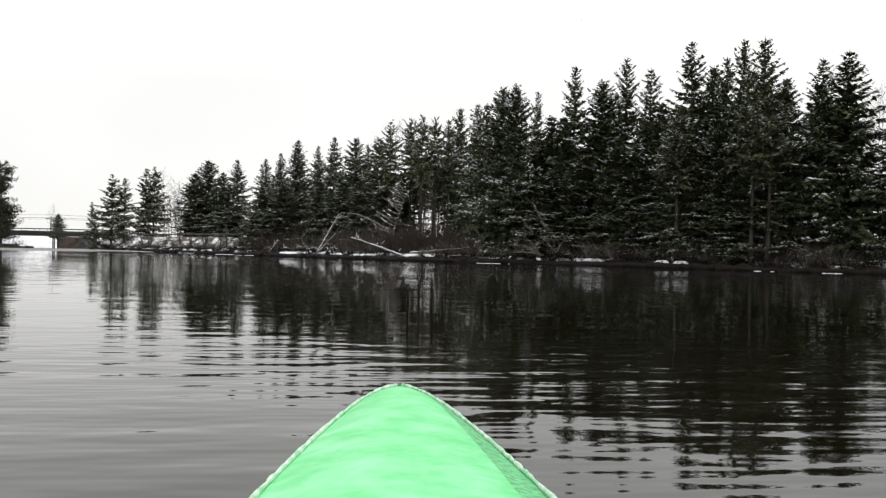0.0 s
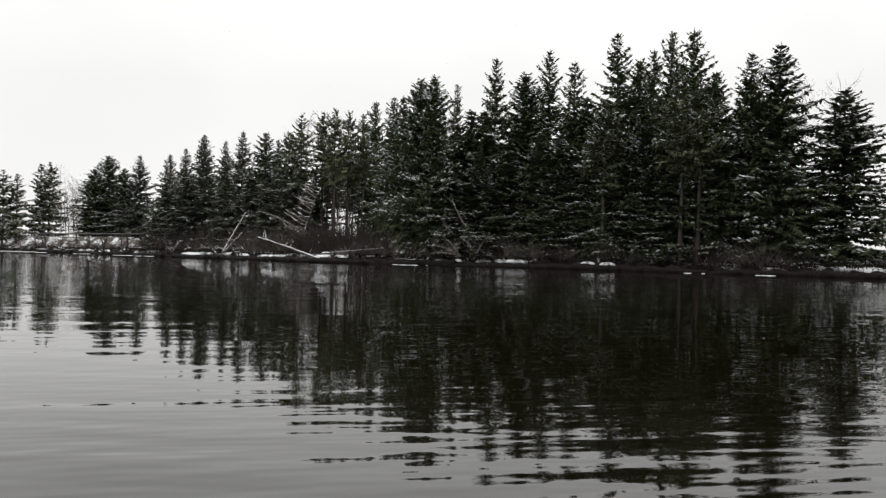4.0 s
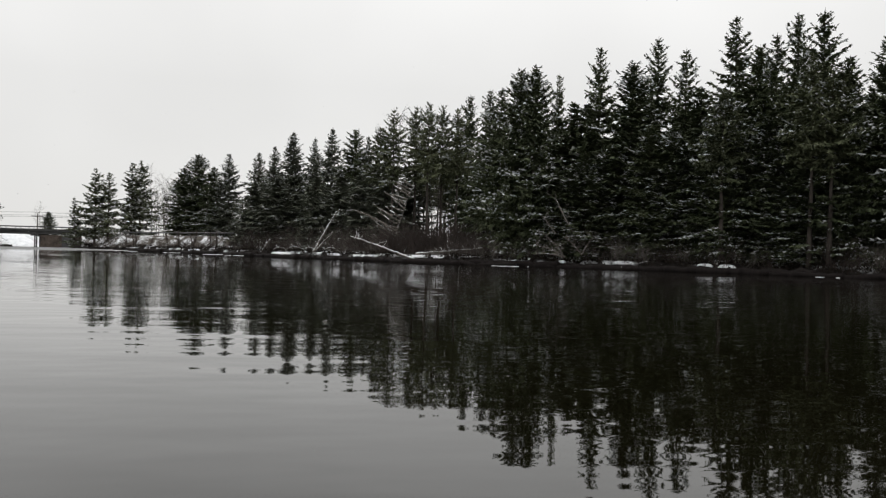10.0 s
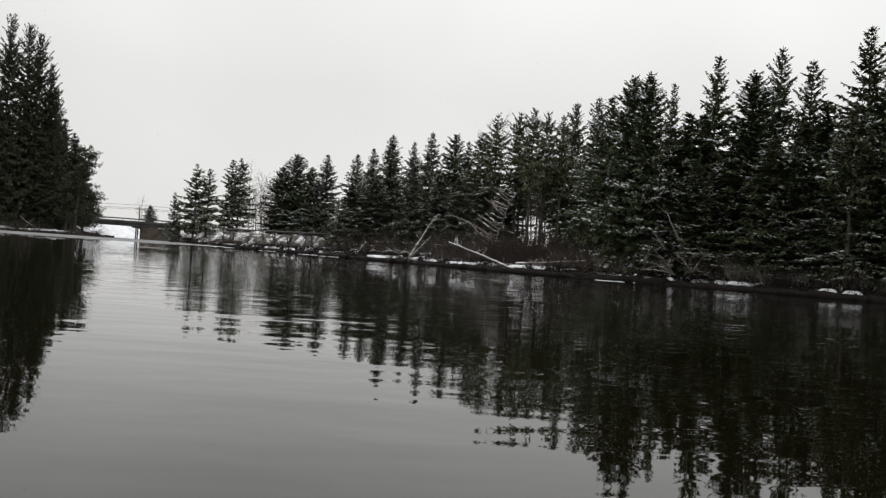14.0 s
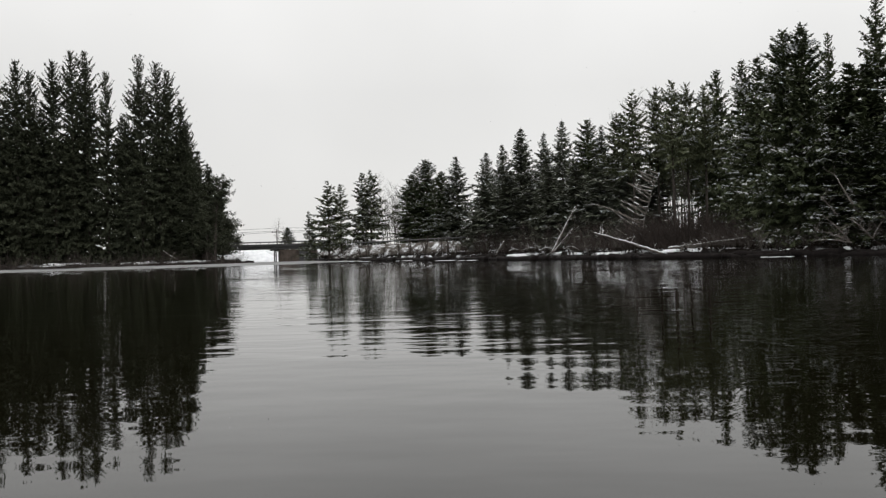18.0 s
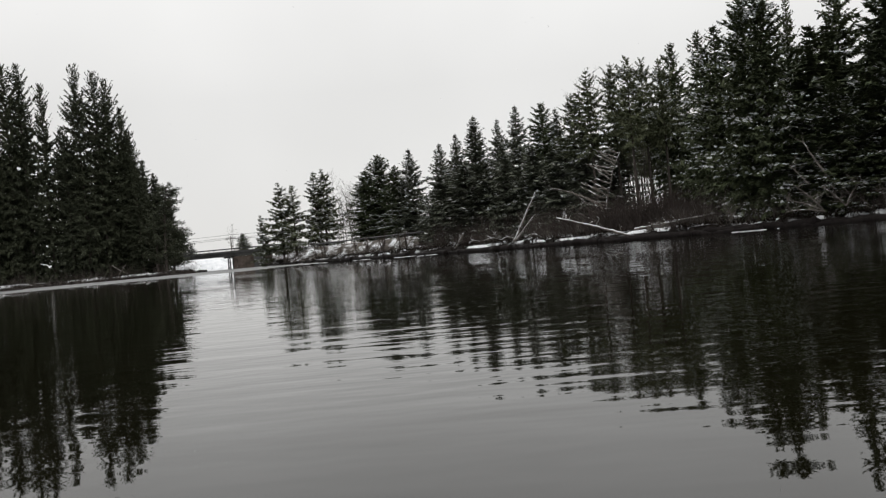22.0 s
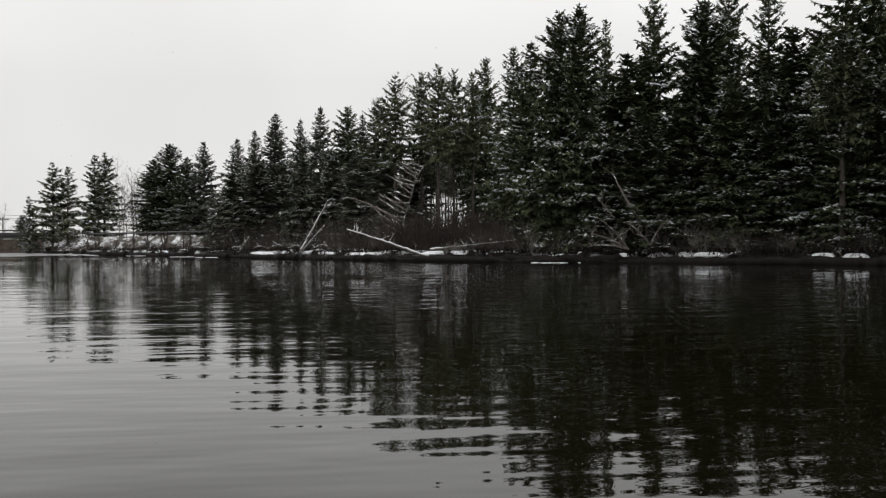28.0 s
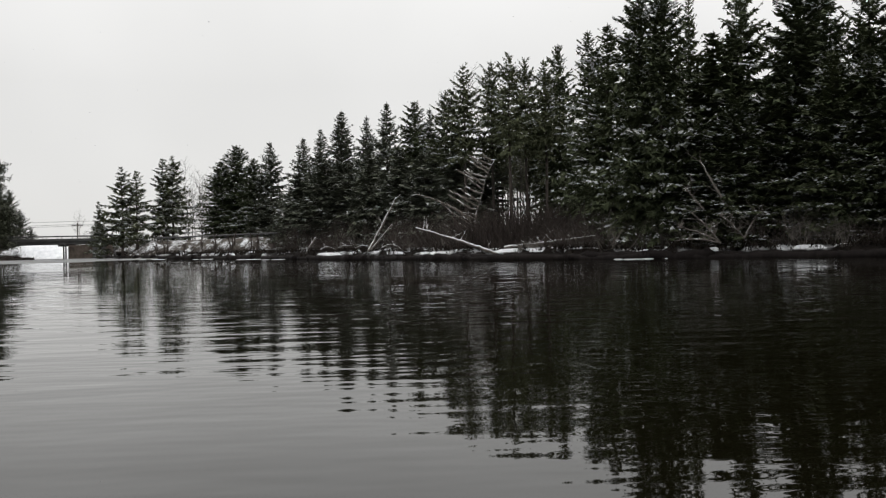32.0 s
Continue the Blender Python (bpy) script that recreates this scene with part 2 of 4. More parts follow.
# ---- the lake, its banks and the land to the horizon ----
LAKE = [Vector(p) for p in (
    (65.3, -95.2), (62.6, -40.8), (54.4, 0.0), (44.9, 24.5), (36.7, 36.7), (31.3, 43.5), (27.2, 48.3), (23.1, 53.0), (18.4, 58.1), (13.6, 61.9), (9.5, 64.9), (6.1, 70.0), (2.0, 76.2), (-2.7, 86.4), (-9.5, 100.0), (-16.3, 113.6), (-21.8, 122.4), (-26.5, 130.6), (-30.6, 141.4), (-34.0, 159.8), (-44.9, 204.0), (-68.0, 258.4), (-85.0, 265.2), (-66.6, 204.0), (-49.0, 165.0), (-42.5, 146.0), (-39.5, 134.5), (-44.0, 131.5), (-52.0, 132.5), (-61.0, 134.0), (-75.0, 128.0), (-95.0, 108.0), (-112.0, 60.0), (-116.0, 0.0), (-110.0, -95.2))]


def inland(xs, ys):
    """Metres from the shore, more than 0 on land."""
    best = np.full(xs.shape, 1e9)
    inside = np.zeros(xs.shape, bool)
    for a, b in zip(LAKE, LAKE[1:] + LAKE[:1]):
        ex, ey = b.x - a.x, b.y - a.y
        t = np.clip(((xs - a.x) * ex + (ys - a.y) * ey) / (ex * ex + ey * ey), 0, 1)
        best = np.minimum(best, np.hypot(xs - a.x - t * ex, ys - a.y - t * ey))
        cross = ((a.y > ys) != (b.y > ys)) & (xs < ex * (ys - a.y) / (ey if abs(ey) > 1e-9 else 1e-9) + a.x)
        inside ^= cross
    return np.where(inside, -best, best)


def land_height(xs, ys):
    wob = 0.5 * np.sin(xs * 1.31 + 1.3 * np.sin(ys * 0.77)) + 0.4 * np.sin(ys * 1.83 + 1.5 * xs) + 0.3 * np.sin(xs * 3.1 - ys * 2.3)
    d = inland(xs, ys) + 0.22 * wob
    bank = np.clip((d + 0.9) / 1.4, 0, 1)
    bank = bank * bank * (3 - 2 * bank)
    z = -0.75 + 1.2 * bank + 0.03 * np.clip(d, 0, 60) + 0.12 * wob * bank
    return np.where(d < -0.9, np.maximum(-0.75 + 0.1 * (d + 0.9), -3.0), z)


def build_ground():
    xs = np.r_[-2600, -1500, -800, -450, np.arange(-200, -80, 6), np.arange(-80, 70, 1.0), np.arange(72, 200, 10), 450, 800, 1500, 2600]
    ys = np.r_[-2600, -1500, -700, -300, np.arange(-130, 20, 8), np.arange(20, 170, 1.0), np.arange(170, 330, 8), 400, 700, 1000, 1600, 2600]
    gx, gy = np.meshgrid(xs, ys)
    gz = land_height(gx, gy)
    verts = np.stack([gx, gy, gz], -1).reshape(-1, 3).tolist()
    w = len(xs)
    faces = [(j * w + i, j * w + i + 1, (j + 1) * w + i + 1, (j + 1) * w + i) for j in range(len(ys) - 1) for i in range(w - 1)]
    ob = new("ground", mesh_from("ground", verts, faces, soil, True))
    tagged(ob, "dark forest soil with patches of thin snow along the shore", "ground", kind="structure")


build_ground()


def land_z(x, y):
    return float(land_height(np.array([float(x)]), np.array([float(y)]))[0])


def build_water():
    verts = [(-300, -200, 0), (300, -200, 0), (300, 600, 0), (-300, 600, 0)]
    ob = new("water", mesh_from("water", verts, [(0, 1, 2, 3)], water_mat))
    tagged(ob, "dark calm lake water with low ripples mirroring the trees", "water", kind="structure")


build_water()


# ---- conifers ----
def conifer_meshes(seed, height, radius, bare, gap, per_whorl, lift, sag, needle, ragged, material, spread, step=0.2, snow_share=0.0):
    """Trunk, crown and bough snow of one conifer. bare: height of the lowest boughs; gap: between whorls; lift and sag: degrees that boughs
    rise at the top and hang at the foot; spread: below 1 the crown is wide-shouldered; step: between sprays; snow_share: how many boughs carry snow."""
    rng = random.Random(seed)
    trunk, crown, load = Soup(), Soup(), Soup()
    lean_x, lean_y = rng.uniform(-0.25, 0.25), rng.uniform(-0.25, 0.25)
    drift = Vector((rng.uniform(0, 50), rng.uniform(0, 50), rng.uniform(0, 50)))

    def axis(z):
        s = z / height
        return Vector((lean_x * math.sin(s * 3.0), lean_y * math.sin(s * 2.3), z))

    steps = 9
    trunk.tube([axis(height * i / steps) - Vector((0, 0, 0.6 if i == 0 else 0)) for i in range(steps + 1)],
               [0.30 * (1 - 0.93 * i / steps) * (1.25 if i == 0 else 1) for i in range(steps + 1)], 7)
    fine = step < 0.3
    z = bare
    while z < height - 0.3:
        s = (z - bare) / (height - bare)
        prof = 0.66 + 1.9 * s if s < 0.18 else ((1 - s) / 0.82) ** spread
        tier = rng.uniform(0.82, 1.12)
        count = max(4, round(per_whorl * (0.62 + 0.42 * prof)))
        a0 = rng.uniform(0, 6.28)
        for k in range(count):
            ang = a0 + 2 * math.pi * k / count + rng.uniform(-0.4, 0.4)
            length = max(0.16, radius * prof * tier * rng.uniform(1 - ragged, 1 + 0.35 * ragged))
            if rng.random() < ragged * 0.25:
                length *= rng.uniform(0.3, 0.65)
            rise = radians(lift * s ** 1.3 - sag * (1 - s) + rng.uniform(-13, 13))
            curl = (0.08 + 0.10 * s + rng.uniform(-0.06, 0.10)) * length
            out = Vector((math.cos(ang), math.sin(ang), 0))
            side = Vector((-out.y, out.x, 0))
            root = axis(min(height - 0.1, z + rng.uniform(-0.12, 0.12) * gap))

            def along(u):
                return root + out * (length * u * math.cos(rise)) + Vector((0, 0, length * u * math.sin(rise) + curl * u * u))

            n = max(3, int(length / step))
            hang = 0.7 * (1 - s) + 0.45
            for i in range(n + 1):
                u = (i + rng.uniform(0.0, 0.7)) / (n + 0.7)
                p = along(u)
                fwd = (along(min(1.0, u + 0.1)) - along(max(0.0, u - 0.1))).normalized()
                tw = needle * (0.42 + 0.58 * min(1.0, length / 2.6)) * (1.12 - 0.55 * u) * rng.uniform(0.65, 1.25)
                if u < 0.22 and fine:
                    tw *= 0.6
                for sg in (-1, 1):
                    d = (side * sg * rng.uniform(0.35, 1.0) + fwd * rng.uniform(0.3, 0.85) + Vector((0, 0, rng.uniform(-0.9, 0.30) * hang))).normalized()
                    for fan in (-1, 1):
                        e = (d + fwd * (0.36 * fan * rng.uniform(0.4, 1.3)) + Vector((0, 0, rng.uniform(-0.65, 0.35) * hang))).normalized() * tw * rng.uniform(0.55, 1.15)
                        wv = e.cross(Vector((rng.uniform(-0.8, 0.8), rng.uniform(-0.8, 0.8), 1))).normalized() * (tw * rng.uniform(0.21, 0.36))
                        crown.tri(p + wv, p + e, p - wv)
            tip, mid = along(1.0), along(0.9)
            wv = side * needle * 0.12
            crown.quad(along(0.72), mid + wv, tip + (tip - mid) * 0.8, mid - wv)
            if snow_share and s < 0.9 and length > 1.0:
                q = noise.noise((along(0.7) + drift) * 0.32)
                if 1.5 * q + rng.uniform(-0.16, 0.16) > 0.44 - snow_share:
                    # a broken ridge of snow draped over the bough
                    runs = max(3, int(length / 0.45))
                    for i in range(runs):
                        if rng.random() < 0.58:
                            continue
                        u0, u1 = 0.4 + 0.66 * i / runs, 0.4 + 0.66 * (i + rng.uniform(0.6, 1.0)) / runs
                        c0, c1 = along(u0) + Vector((0, 0, 0.14)), along(u1) + Vector((0, 0, 0.12))
                        w0, w1 = rng.uniform(0.09, 0.30), rng.uniform(0.05, 0.24)
                        for q2 in range(2):
                            sg = rng.choice((-1, 1))
                            c = c0 + side * (sg * rng.uniform(0.2, 0.6)) - Vector((0, 0, rng.uniform(0.02, 0.22)))
                            d = (side * sg + out * rng.uniform(0.2, 0.9) - Vector((0, 0, rng.uniform(0.1, 0.6)))).normalized() * rng.uniform(0.15, 0.38)
                            wv = Vector((rng.uniform(-0.3, 0.3), rng.uniform(-0.3, 0.3), 1)).normalized() * rng.uniform(0.03, 0.07)
                            load.quad(c - wv, c + d * 0.5 - wv * 1.2, c + d, c + d * 0.4 + wv)
                        for sg in (-1, 1):
                            load.quad(c0, c1, c1 + side * (sg * w1) - Vector((0, 0, w1 * 0.8)), c0 + side * (sg * w0) - Vector((0, 0, w0 * 0.8)))
        z += gap * rng.uniform(0.75, 1.25) * (0.62 + 0.5 * (1 - s))
    top = axis(height - 0.9)
    for k in range(4):
        a = k * 1.57
        wv = Vector((math.cos(a), math.sin(a), 0)) * 0.09
        crown.quad(top, top + wv + Vector((0, 0, 0.3)), axis(height) + Vector((0, 0, 0.15)), top - wv + Vector((0, 0, 0.3)))
    return trunk.mesh("trunk", bark, True), crown.mesh("crown", material), load.mesh("bough_snow", bough_snow) if load.f else None


BASE_H = 20.0
# kinds: 0 spire fir, 1 full fir, 2 broad dense fir, 3 open tall-stemmed fir, 4 airy fir, 6 fir with shade in its
# colour, 5 and 7 further back, 8 narrow-topped fir
KINDS = {
    0: [conifer_meshes(11 + i, BASE_H, 5.0, 1.8, 0.50, 7, 26, 24, 0.78, 0.46, needles, 0.66, 0.24, 0.42) for i in range(4)],
    1: [conifer_meshes(31 + i, BASE_H, 5.2, 1.2, 0.48, 8, 24, 24, 0.78, 0.40, needles, 0.74, 0.25, 0.36) for i in range(3)],
    2: [conifer_meshes(51 + i, BASE_H, 5.2, 0.9, 0.46, 8, 26, 26, 0.82, 0.44, needles_dense, 0.58, 0.25, 0.44) for i in range(3)],
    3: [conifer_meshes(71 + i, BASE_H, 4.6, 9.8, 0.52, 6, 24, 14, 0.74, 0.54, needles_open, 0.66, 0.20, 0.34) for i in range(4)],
    4: [conifer_meshes(91 + i, BASE_H, 5.2, 3.4, 0.98, 6, 22, 10, 1.12, 0.52, needles_white, 0.70, 0.19, 0.70) for i in range(4)],
    6: [conifer_meshes(131 + i, BASE_H, 5.0, 0.7, 0.44, 8, 30, 24, 0.62, 0.52, needles_shaded, 0.56, 0.20) for i in range(4)],
    7: [conifer_meshes(151 + i, BASE_H, 5.2, 0.8, 0.66, 6, 26, 24, 0.95, 0.46, needles_shaded, 0.70, 0.44) for i in range(3)],
    5: [conifer_meshes(111 + i, BASE_H, 5.2, 0.8, 0.74, 6, 26, 24, 1.25, 0.44, needles_dense, 0.70, 0.50) for i in range(3)],
    9: [conifer_meshes(191 + i, BASE_H, 5.2, 0.8, 0.74, 6, 26, 24, 1.25, 0.44, needles_hazed, 0.70, 0.50) for i in range(3)],
    8: [conifer_meshes(171 + i, BASE_H, 5.2, 0.9, 0.48, 8, 24, 22, 0.86, 0.38, needles_hazed, 0.80, 0.25, 0.24) for i in range(4)],
}
KIND_WIDTH = {0: 8.8, 1: 9.2, 2: 9.2, 3: 7.6, 4: 8.6, 5: 9.0, 6: 9.0, 7: 9.0, 8: 9.0, 9: 9.0}
KIND_LABEL = {
    0: "tall dark green spire-shaped fir dusted with snow",
    1: "dark green conical fir with snow-dusted lower boughs",
    2: "broad dense dark fir with drooping boughs on the bank",
    8: "narrow-topped fir with haze-paled needles in the row behind the shore",
    9: "fir with haze-paled needles standing in the wood behind the middle bank",
    3: "open-crowned fir with a bare lower trunk and light snow",
    6: "dark green fir with shade-darkened needles, dense boughs and little snow",
    7: "dark green fir with shade-darkened needles further back in the wood",
    5: "dense dark fir standing further back in the wood",
    4: "airy wide-boughed fir standing alone on the snowy point",
}
tree_rng = random.Random(5)


def plant(x, y, top, kind, width, group):
    """One conifer whose tip reaches `top` metres above the water."""
    base = land_z(x, y)
    trunk_me, crown_me, snow_me = tree_rng.choice(KINDS[kind])
    tree = tagged(new("conifer_tree"), KIND_LABEL[kind], "tree", group)
    sz, sx = (top - base) / BASE_H, width / KIND_WIDTH[kind]
    tree.matrix_basis = pose(x, y, base - 0.1, 0, 0, tree_rng.uniform(0, 360)) @ Matrix.Diagonal((sx, sx, sz, 1))
    piece("trunk", trunk_me, tree)
    crown = piece("crown", crown_me, tree)
    if snow_me:
        tagged(piece("bough_snow", snow_me, crown, "broken ridges of snow on the boughs"), kind="stuff")
    return tree


# x, y, height of the tip over the water, kind, width
RIGHT_BANK = (
    (36.0, 44.9, 10.9, 2, 7.9),
    (33.0, 46.9, 13.8, 1, 7.4),
    (34.5, 53.0, 14.5, 1, 6.4),
    (29.4, 51.0, 15.3, 0, 5.4),
    (29.2, 53.7, 15.7, 0, 4.9),
    (29.0, 55.8, 14.9, 0, 4.9),
    (29.2, 58.5, 14.7, 2, 5.9),
    (26.8, 57.1, 16.1, 0, 5.9),
    (26.1, 63.2, 15.3, 0, 4.9),
    (25.1, 66.0, 16.6, 0, 4.9),
    (22.2, 62.6, 14.0, 2, 6.9),
    (21.5, 68.0, 16.1, 0, 5.4),
    (19.6, 68.0, 11.3, 0, 4.4),
    (18.1, 66.6, 13.7, 0, 3.5),
    (15.7, 63.7, 13.6, 2, 5.5),
    (14.9, 64.9, 13.6, 2, 5.1),
)
MIDDLE_BANK = (
    (14.8, 70.7, 13.2, 1, 5.9),
    (14.9, 76.2, 14.0, 0, 4.9),
    (14.5, 83.3, 14.6, 0, 4.9),
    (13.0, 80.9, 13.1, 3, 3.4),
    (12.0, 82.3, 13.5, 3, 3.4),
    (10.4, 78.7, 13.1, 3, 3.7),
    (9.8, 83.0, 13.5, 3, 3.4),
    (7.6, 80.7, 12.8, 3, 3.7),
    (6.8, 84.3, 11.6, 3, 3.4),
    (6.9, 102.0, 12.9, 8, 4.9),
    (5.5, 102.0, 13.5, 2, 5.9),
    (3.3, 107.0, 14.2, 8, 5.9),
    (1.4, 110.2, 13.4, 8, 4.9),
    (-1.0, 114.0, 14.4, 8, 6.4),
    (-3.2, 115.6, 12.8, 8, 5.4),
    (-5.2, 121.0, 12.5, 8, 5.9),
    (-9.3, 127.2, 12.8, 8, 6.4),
    (-11.2, 129.2, 11.1, 2, 5.9),
    (-13.6, 132.6, 13.0, 2, 7.9),
    (-15.4, 131.9, 11.1, 2, 6.9),
)
POINT = (
    (-21.9, 131.9, 11.6, 4, 5.0),
    (-21.0, 132.4, 11.9, 4, 5.0),
    (-24.3, 129.2, 10.0, 4, 4.6),
    (-26.1, 129.9, 10.5, 4, 4.8),
    (-28.8, 130.6, 6.7, 4, 3.0),
)
LEFT_BANK = (
    (-53.7, 137.4, 29.3, 6, 7.6),
    (-51.7, 138.7, 28.5, 6, 7.6),
    (-50.5, 139.4, 27.6, 6, 7.4),
    (-48.9, 140.1, 23.6, 6, 6.0),
    (-47.9, 139.4, 20.4, 6, 5.2),
    (-46.9, 138.0, 16.4, 6, 4.6),
    (-58.9, 138.0, 27.4, 6, 6.4),
    (-62.3, 139.4, 30.8, 6, 8.0),
    (-57.4, 140.1, 21.4, 6, 6.4),
    (-55.6, 136.7, 20.4, 6, 6.0),
    (-64.4, 139.4, 31.0, 6, 8.0),
    (-66.9, 138.7, 29.6, 6, 8.4),
    (-70.0, 138.0, 28.0, 6, 8.4),
    (-71.6, 137.4, 29.6, 6, 8.4),
    (-75.6, 137.4, 29.8, 6, 9.4),
)
LEFT_FAR = (
    (-61.6, 197.2, 12.3, 6, 6.3),
    (-61.3, 202.0, 8.8, 6, 5.5),
    (-62.5, 195.2, 13.0, 6, 6.3),
    (-61.2, 207.4, 5.8, 6, 3.9),
)

for row in RIGHT_BANK:
    plant(*row, "firs on the near bank")
for row in MIDDLE_BANK:
    plant(*row, "firs along the middle bank")
# bare lower trunks at the edge of the near bank
for x, y, top in ((28.0, 49.6, 12.4), (28.9, 49.1, 11.6), (24.6, 53.4, 10.8)):
    plant(x, y, top, 3, 4.2, "firs on the near bank")
# slim stems further in behind the open stand
stand_rng = random.Random(27)
for i in range(9):
    y = 88.0 + 1.8 * i
    plant(y * (0.120 + 0.052 * ((i * 5) % 9 + stand_rng.random() * 0.8) / 9), y, stand_rng.uniform(9.0, 11.5), 3, stand_rng.uniform(2.4, 3.0), "firs along the middle bank")
for row in POINT:
    plant(*row, "open firs on the far point")
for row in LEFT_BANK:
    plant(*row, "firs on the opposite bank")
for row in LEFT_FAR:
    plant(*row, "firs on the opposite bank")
plant(-77.18, 315.52, 10.1, 2, 7.0, "far trees")


def backing(line, count, inland_lo, inland_hi, top_lo, top_hi, kinds, seed, group, side=1):
    """Further rows of firs behind a stretch of shore."""
    rng = random.Random(seed)
    spans = [(Vector(b) - Vector(a)).length for a, b in zip(line, line[1:])]
    for i in range(count):
        d = sum(spans) * (i + rng.uniform(0.1, 0.9)) / count
        k = 0
        while d > spans[k] and k < len(spans) - 1:
            d -= spans[k]
            k += 1
        a, b = Vector(line[k]), Vector(line[k + 1])
        along = (b - a).normalized()
        across = Vector((-along.y, along.x)) * side
        u = d / spans[k]
        p = a + (b - a) * u + across * rng.uniform(inland_lo, inland_hi)
        f = (k + u) / (len(line) - 1)
        # a thin place in the wood behind the open stand
        if "middle" in group and 0.120 < p.x / p.y < 0.172:
            continue
        # a gap at the end of the near wood, where alders show
        if 0.64 < p.x / (p.y + 4.5) < 0.82 and p.y > 20:
            continue
        top = (top_lo + (top_hi - top_lo) * f) * rng.uniform(0.72, 1.0)
        plant(p.x, p.y, top, rng.choice(kinds), rng.uniform(5.0, 7.2) * max(1.0, top / 15), group)



backing([(12.24, 62.90), (13.60, 61.88), (18.36, 58.14), (23.12, 53.04), (27.20, 48.28)], 22, 2.5, 6, 8.6, 10.5, (2, 1), 2, "firs on the near bank")
backing([(12.92, 63.24), (13.60, 61.88), (18.36, 58.14), (23.12, 53.04), (27.20, 48.28)], 22, 6, 16, 11.8, 13.4, (5,), 3, "firs on the near bank")
backing([(27.20, 48.28), (31.28, 43.52), (36.72, 36.72), (44.88, 24.48), (54.40, 0.00)], 22, 2.5, 14, 15.0, 15.5, (2, 1, 0), 4, "firs on the near bank")
backing([(54.40, 0.00), (62.56, -40.80), (65.28, -95.20)], 8, 3, 12, 13.5, 13.5, (5,), 14, "firs on the near bank")
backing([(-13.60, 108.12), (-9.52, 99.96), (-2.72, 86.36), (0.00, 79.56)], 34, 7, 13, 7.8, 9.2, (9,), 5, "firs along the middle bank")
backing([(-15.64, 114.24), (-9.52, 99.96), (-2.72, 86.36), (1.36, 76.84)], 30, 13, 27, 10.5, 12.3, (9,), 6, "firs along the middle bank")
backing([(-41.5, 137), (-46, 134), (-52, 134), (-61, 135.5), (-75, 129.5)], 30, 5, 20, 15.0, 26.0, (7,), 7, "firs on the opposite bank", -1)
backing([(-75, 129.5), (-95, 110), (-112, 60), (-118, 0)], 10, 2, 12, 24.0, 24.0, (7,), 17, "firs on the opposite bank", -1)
backing([(-51, 166), (-44.5, 146), (-42, 138)], 8, 4, 10, 6.0, 8.0, (7,), 8, "firs on the opposite bank", -1)


# ---- bare trees and brush ----
def branching(soup, rng, root, way, length, radius, depth, sides, twist=0.35, count=5):
    """One limb and its own limbs."""
    n = 4 if radius > 0.016 else 2
    path, p, d = [root], Vector(root), Vector(way).normalized()
    for i in range(n):
        d = (d + Vector((rng.uniform(-1, 1), rng.uniform(-1, 1), rng.uniform(-0.3, 0.7))) * twist * 0.35).normalized()
        p = p + d * (length / n)
        path.append(p.copy())
    soup.tube(path, [radius * (1 - 0.8 * i / n) for i in range(n + 1)], sides)
    if depth:
        for i in range(count):
            u = rng.uniform(0.3, 1.0)
            k = min(n - 1, int(u * n))
            at = path[k].lerp(path[k + 1], u * n - k)
            side = Vector((rng.uniform(-1, 1), rng.uniform(-1, 1), rng.uniform(-0.1, 0.5))).normalized()
            branching(soup, rng, at, d * 0.75 + side * 0.7, length * rng.uniform(0.3, 0.55), radius * 0.42, depth - 1, max(3, sides - 1), twist, count)
    return path


def bare_tree(x, y, height, seed, label, group="bare trees behind the firs"):
    rng = random.Random(seed)
    base = land_z(x, y)
    tree = tagged(new("bare_tree"), label, "tree", group)
    tree.matrix_basis = pose(x, y, base - 0.1)
    trunk, limbs = Soup(), Soup()
    path = [Vector((0.15 * math.sin(i), 0.1 * math.cos(2 * i) - 0.1, height * i / 6)) for i in range(7)]
    trunk.tube(path, [0.065 * (1 - 0.85 * i / 6) for i in range(7)], 6)
    for i in range(30):
        u = 0.22 + 0.76 * i / 29
        at = path[min(5, int(u * 6))].lerp(path[min(6, int(u * 6) + 1)], u * 6 - int(u * 6))
        a = rng.uniform(0, 6.28)
        branching(limbs, rng, at, (math.cos(a), math.sin(a), 1.1), height * 0.27 * (1.15 - 0.7 * u), 0.020, 2, 3, 0.4, 4)
    piece("trunk", trunk.mesh("trunk", alder_grey, True), tree)
    piece("crown", limbs.mesh("crown", alder_grey), tree)


for i, (x, y, h) in enumerate(((49.64, 70.72, 14.2), (48.28, 68.00, 13.4), (51.00, 67.32, 14.6), (46.92, 70.04, 13.0), (44.88, 65.96, 12.2),
                               (-20.54, 139.40, 11.0), (-19.38, 142.80, 10.0), (-18.36, 140.76, 9.2), (-17.34, 144.16, 8.6), (-18.6, 132.5, 7.2), (-17.6, 131.2, 6.4), (-19.2, 134.5, 7.8), (-16.9, 133.8, 6.8), (-18.0, 136.0, 8.4), (8.98, 89.76, 12.7), (8.16, 91.12, 12.2), (11.6, 86.5, 8.2), (12.6, 88.0, 7.4), (10.9, 90.5, 8.8), (13.4, 91.5, 7.8), (12.1, 94.0, 9.0))):
    bare_tree(x, y, h - 0.4, 200 + i, "leafless grey alder with fine upright branches")


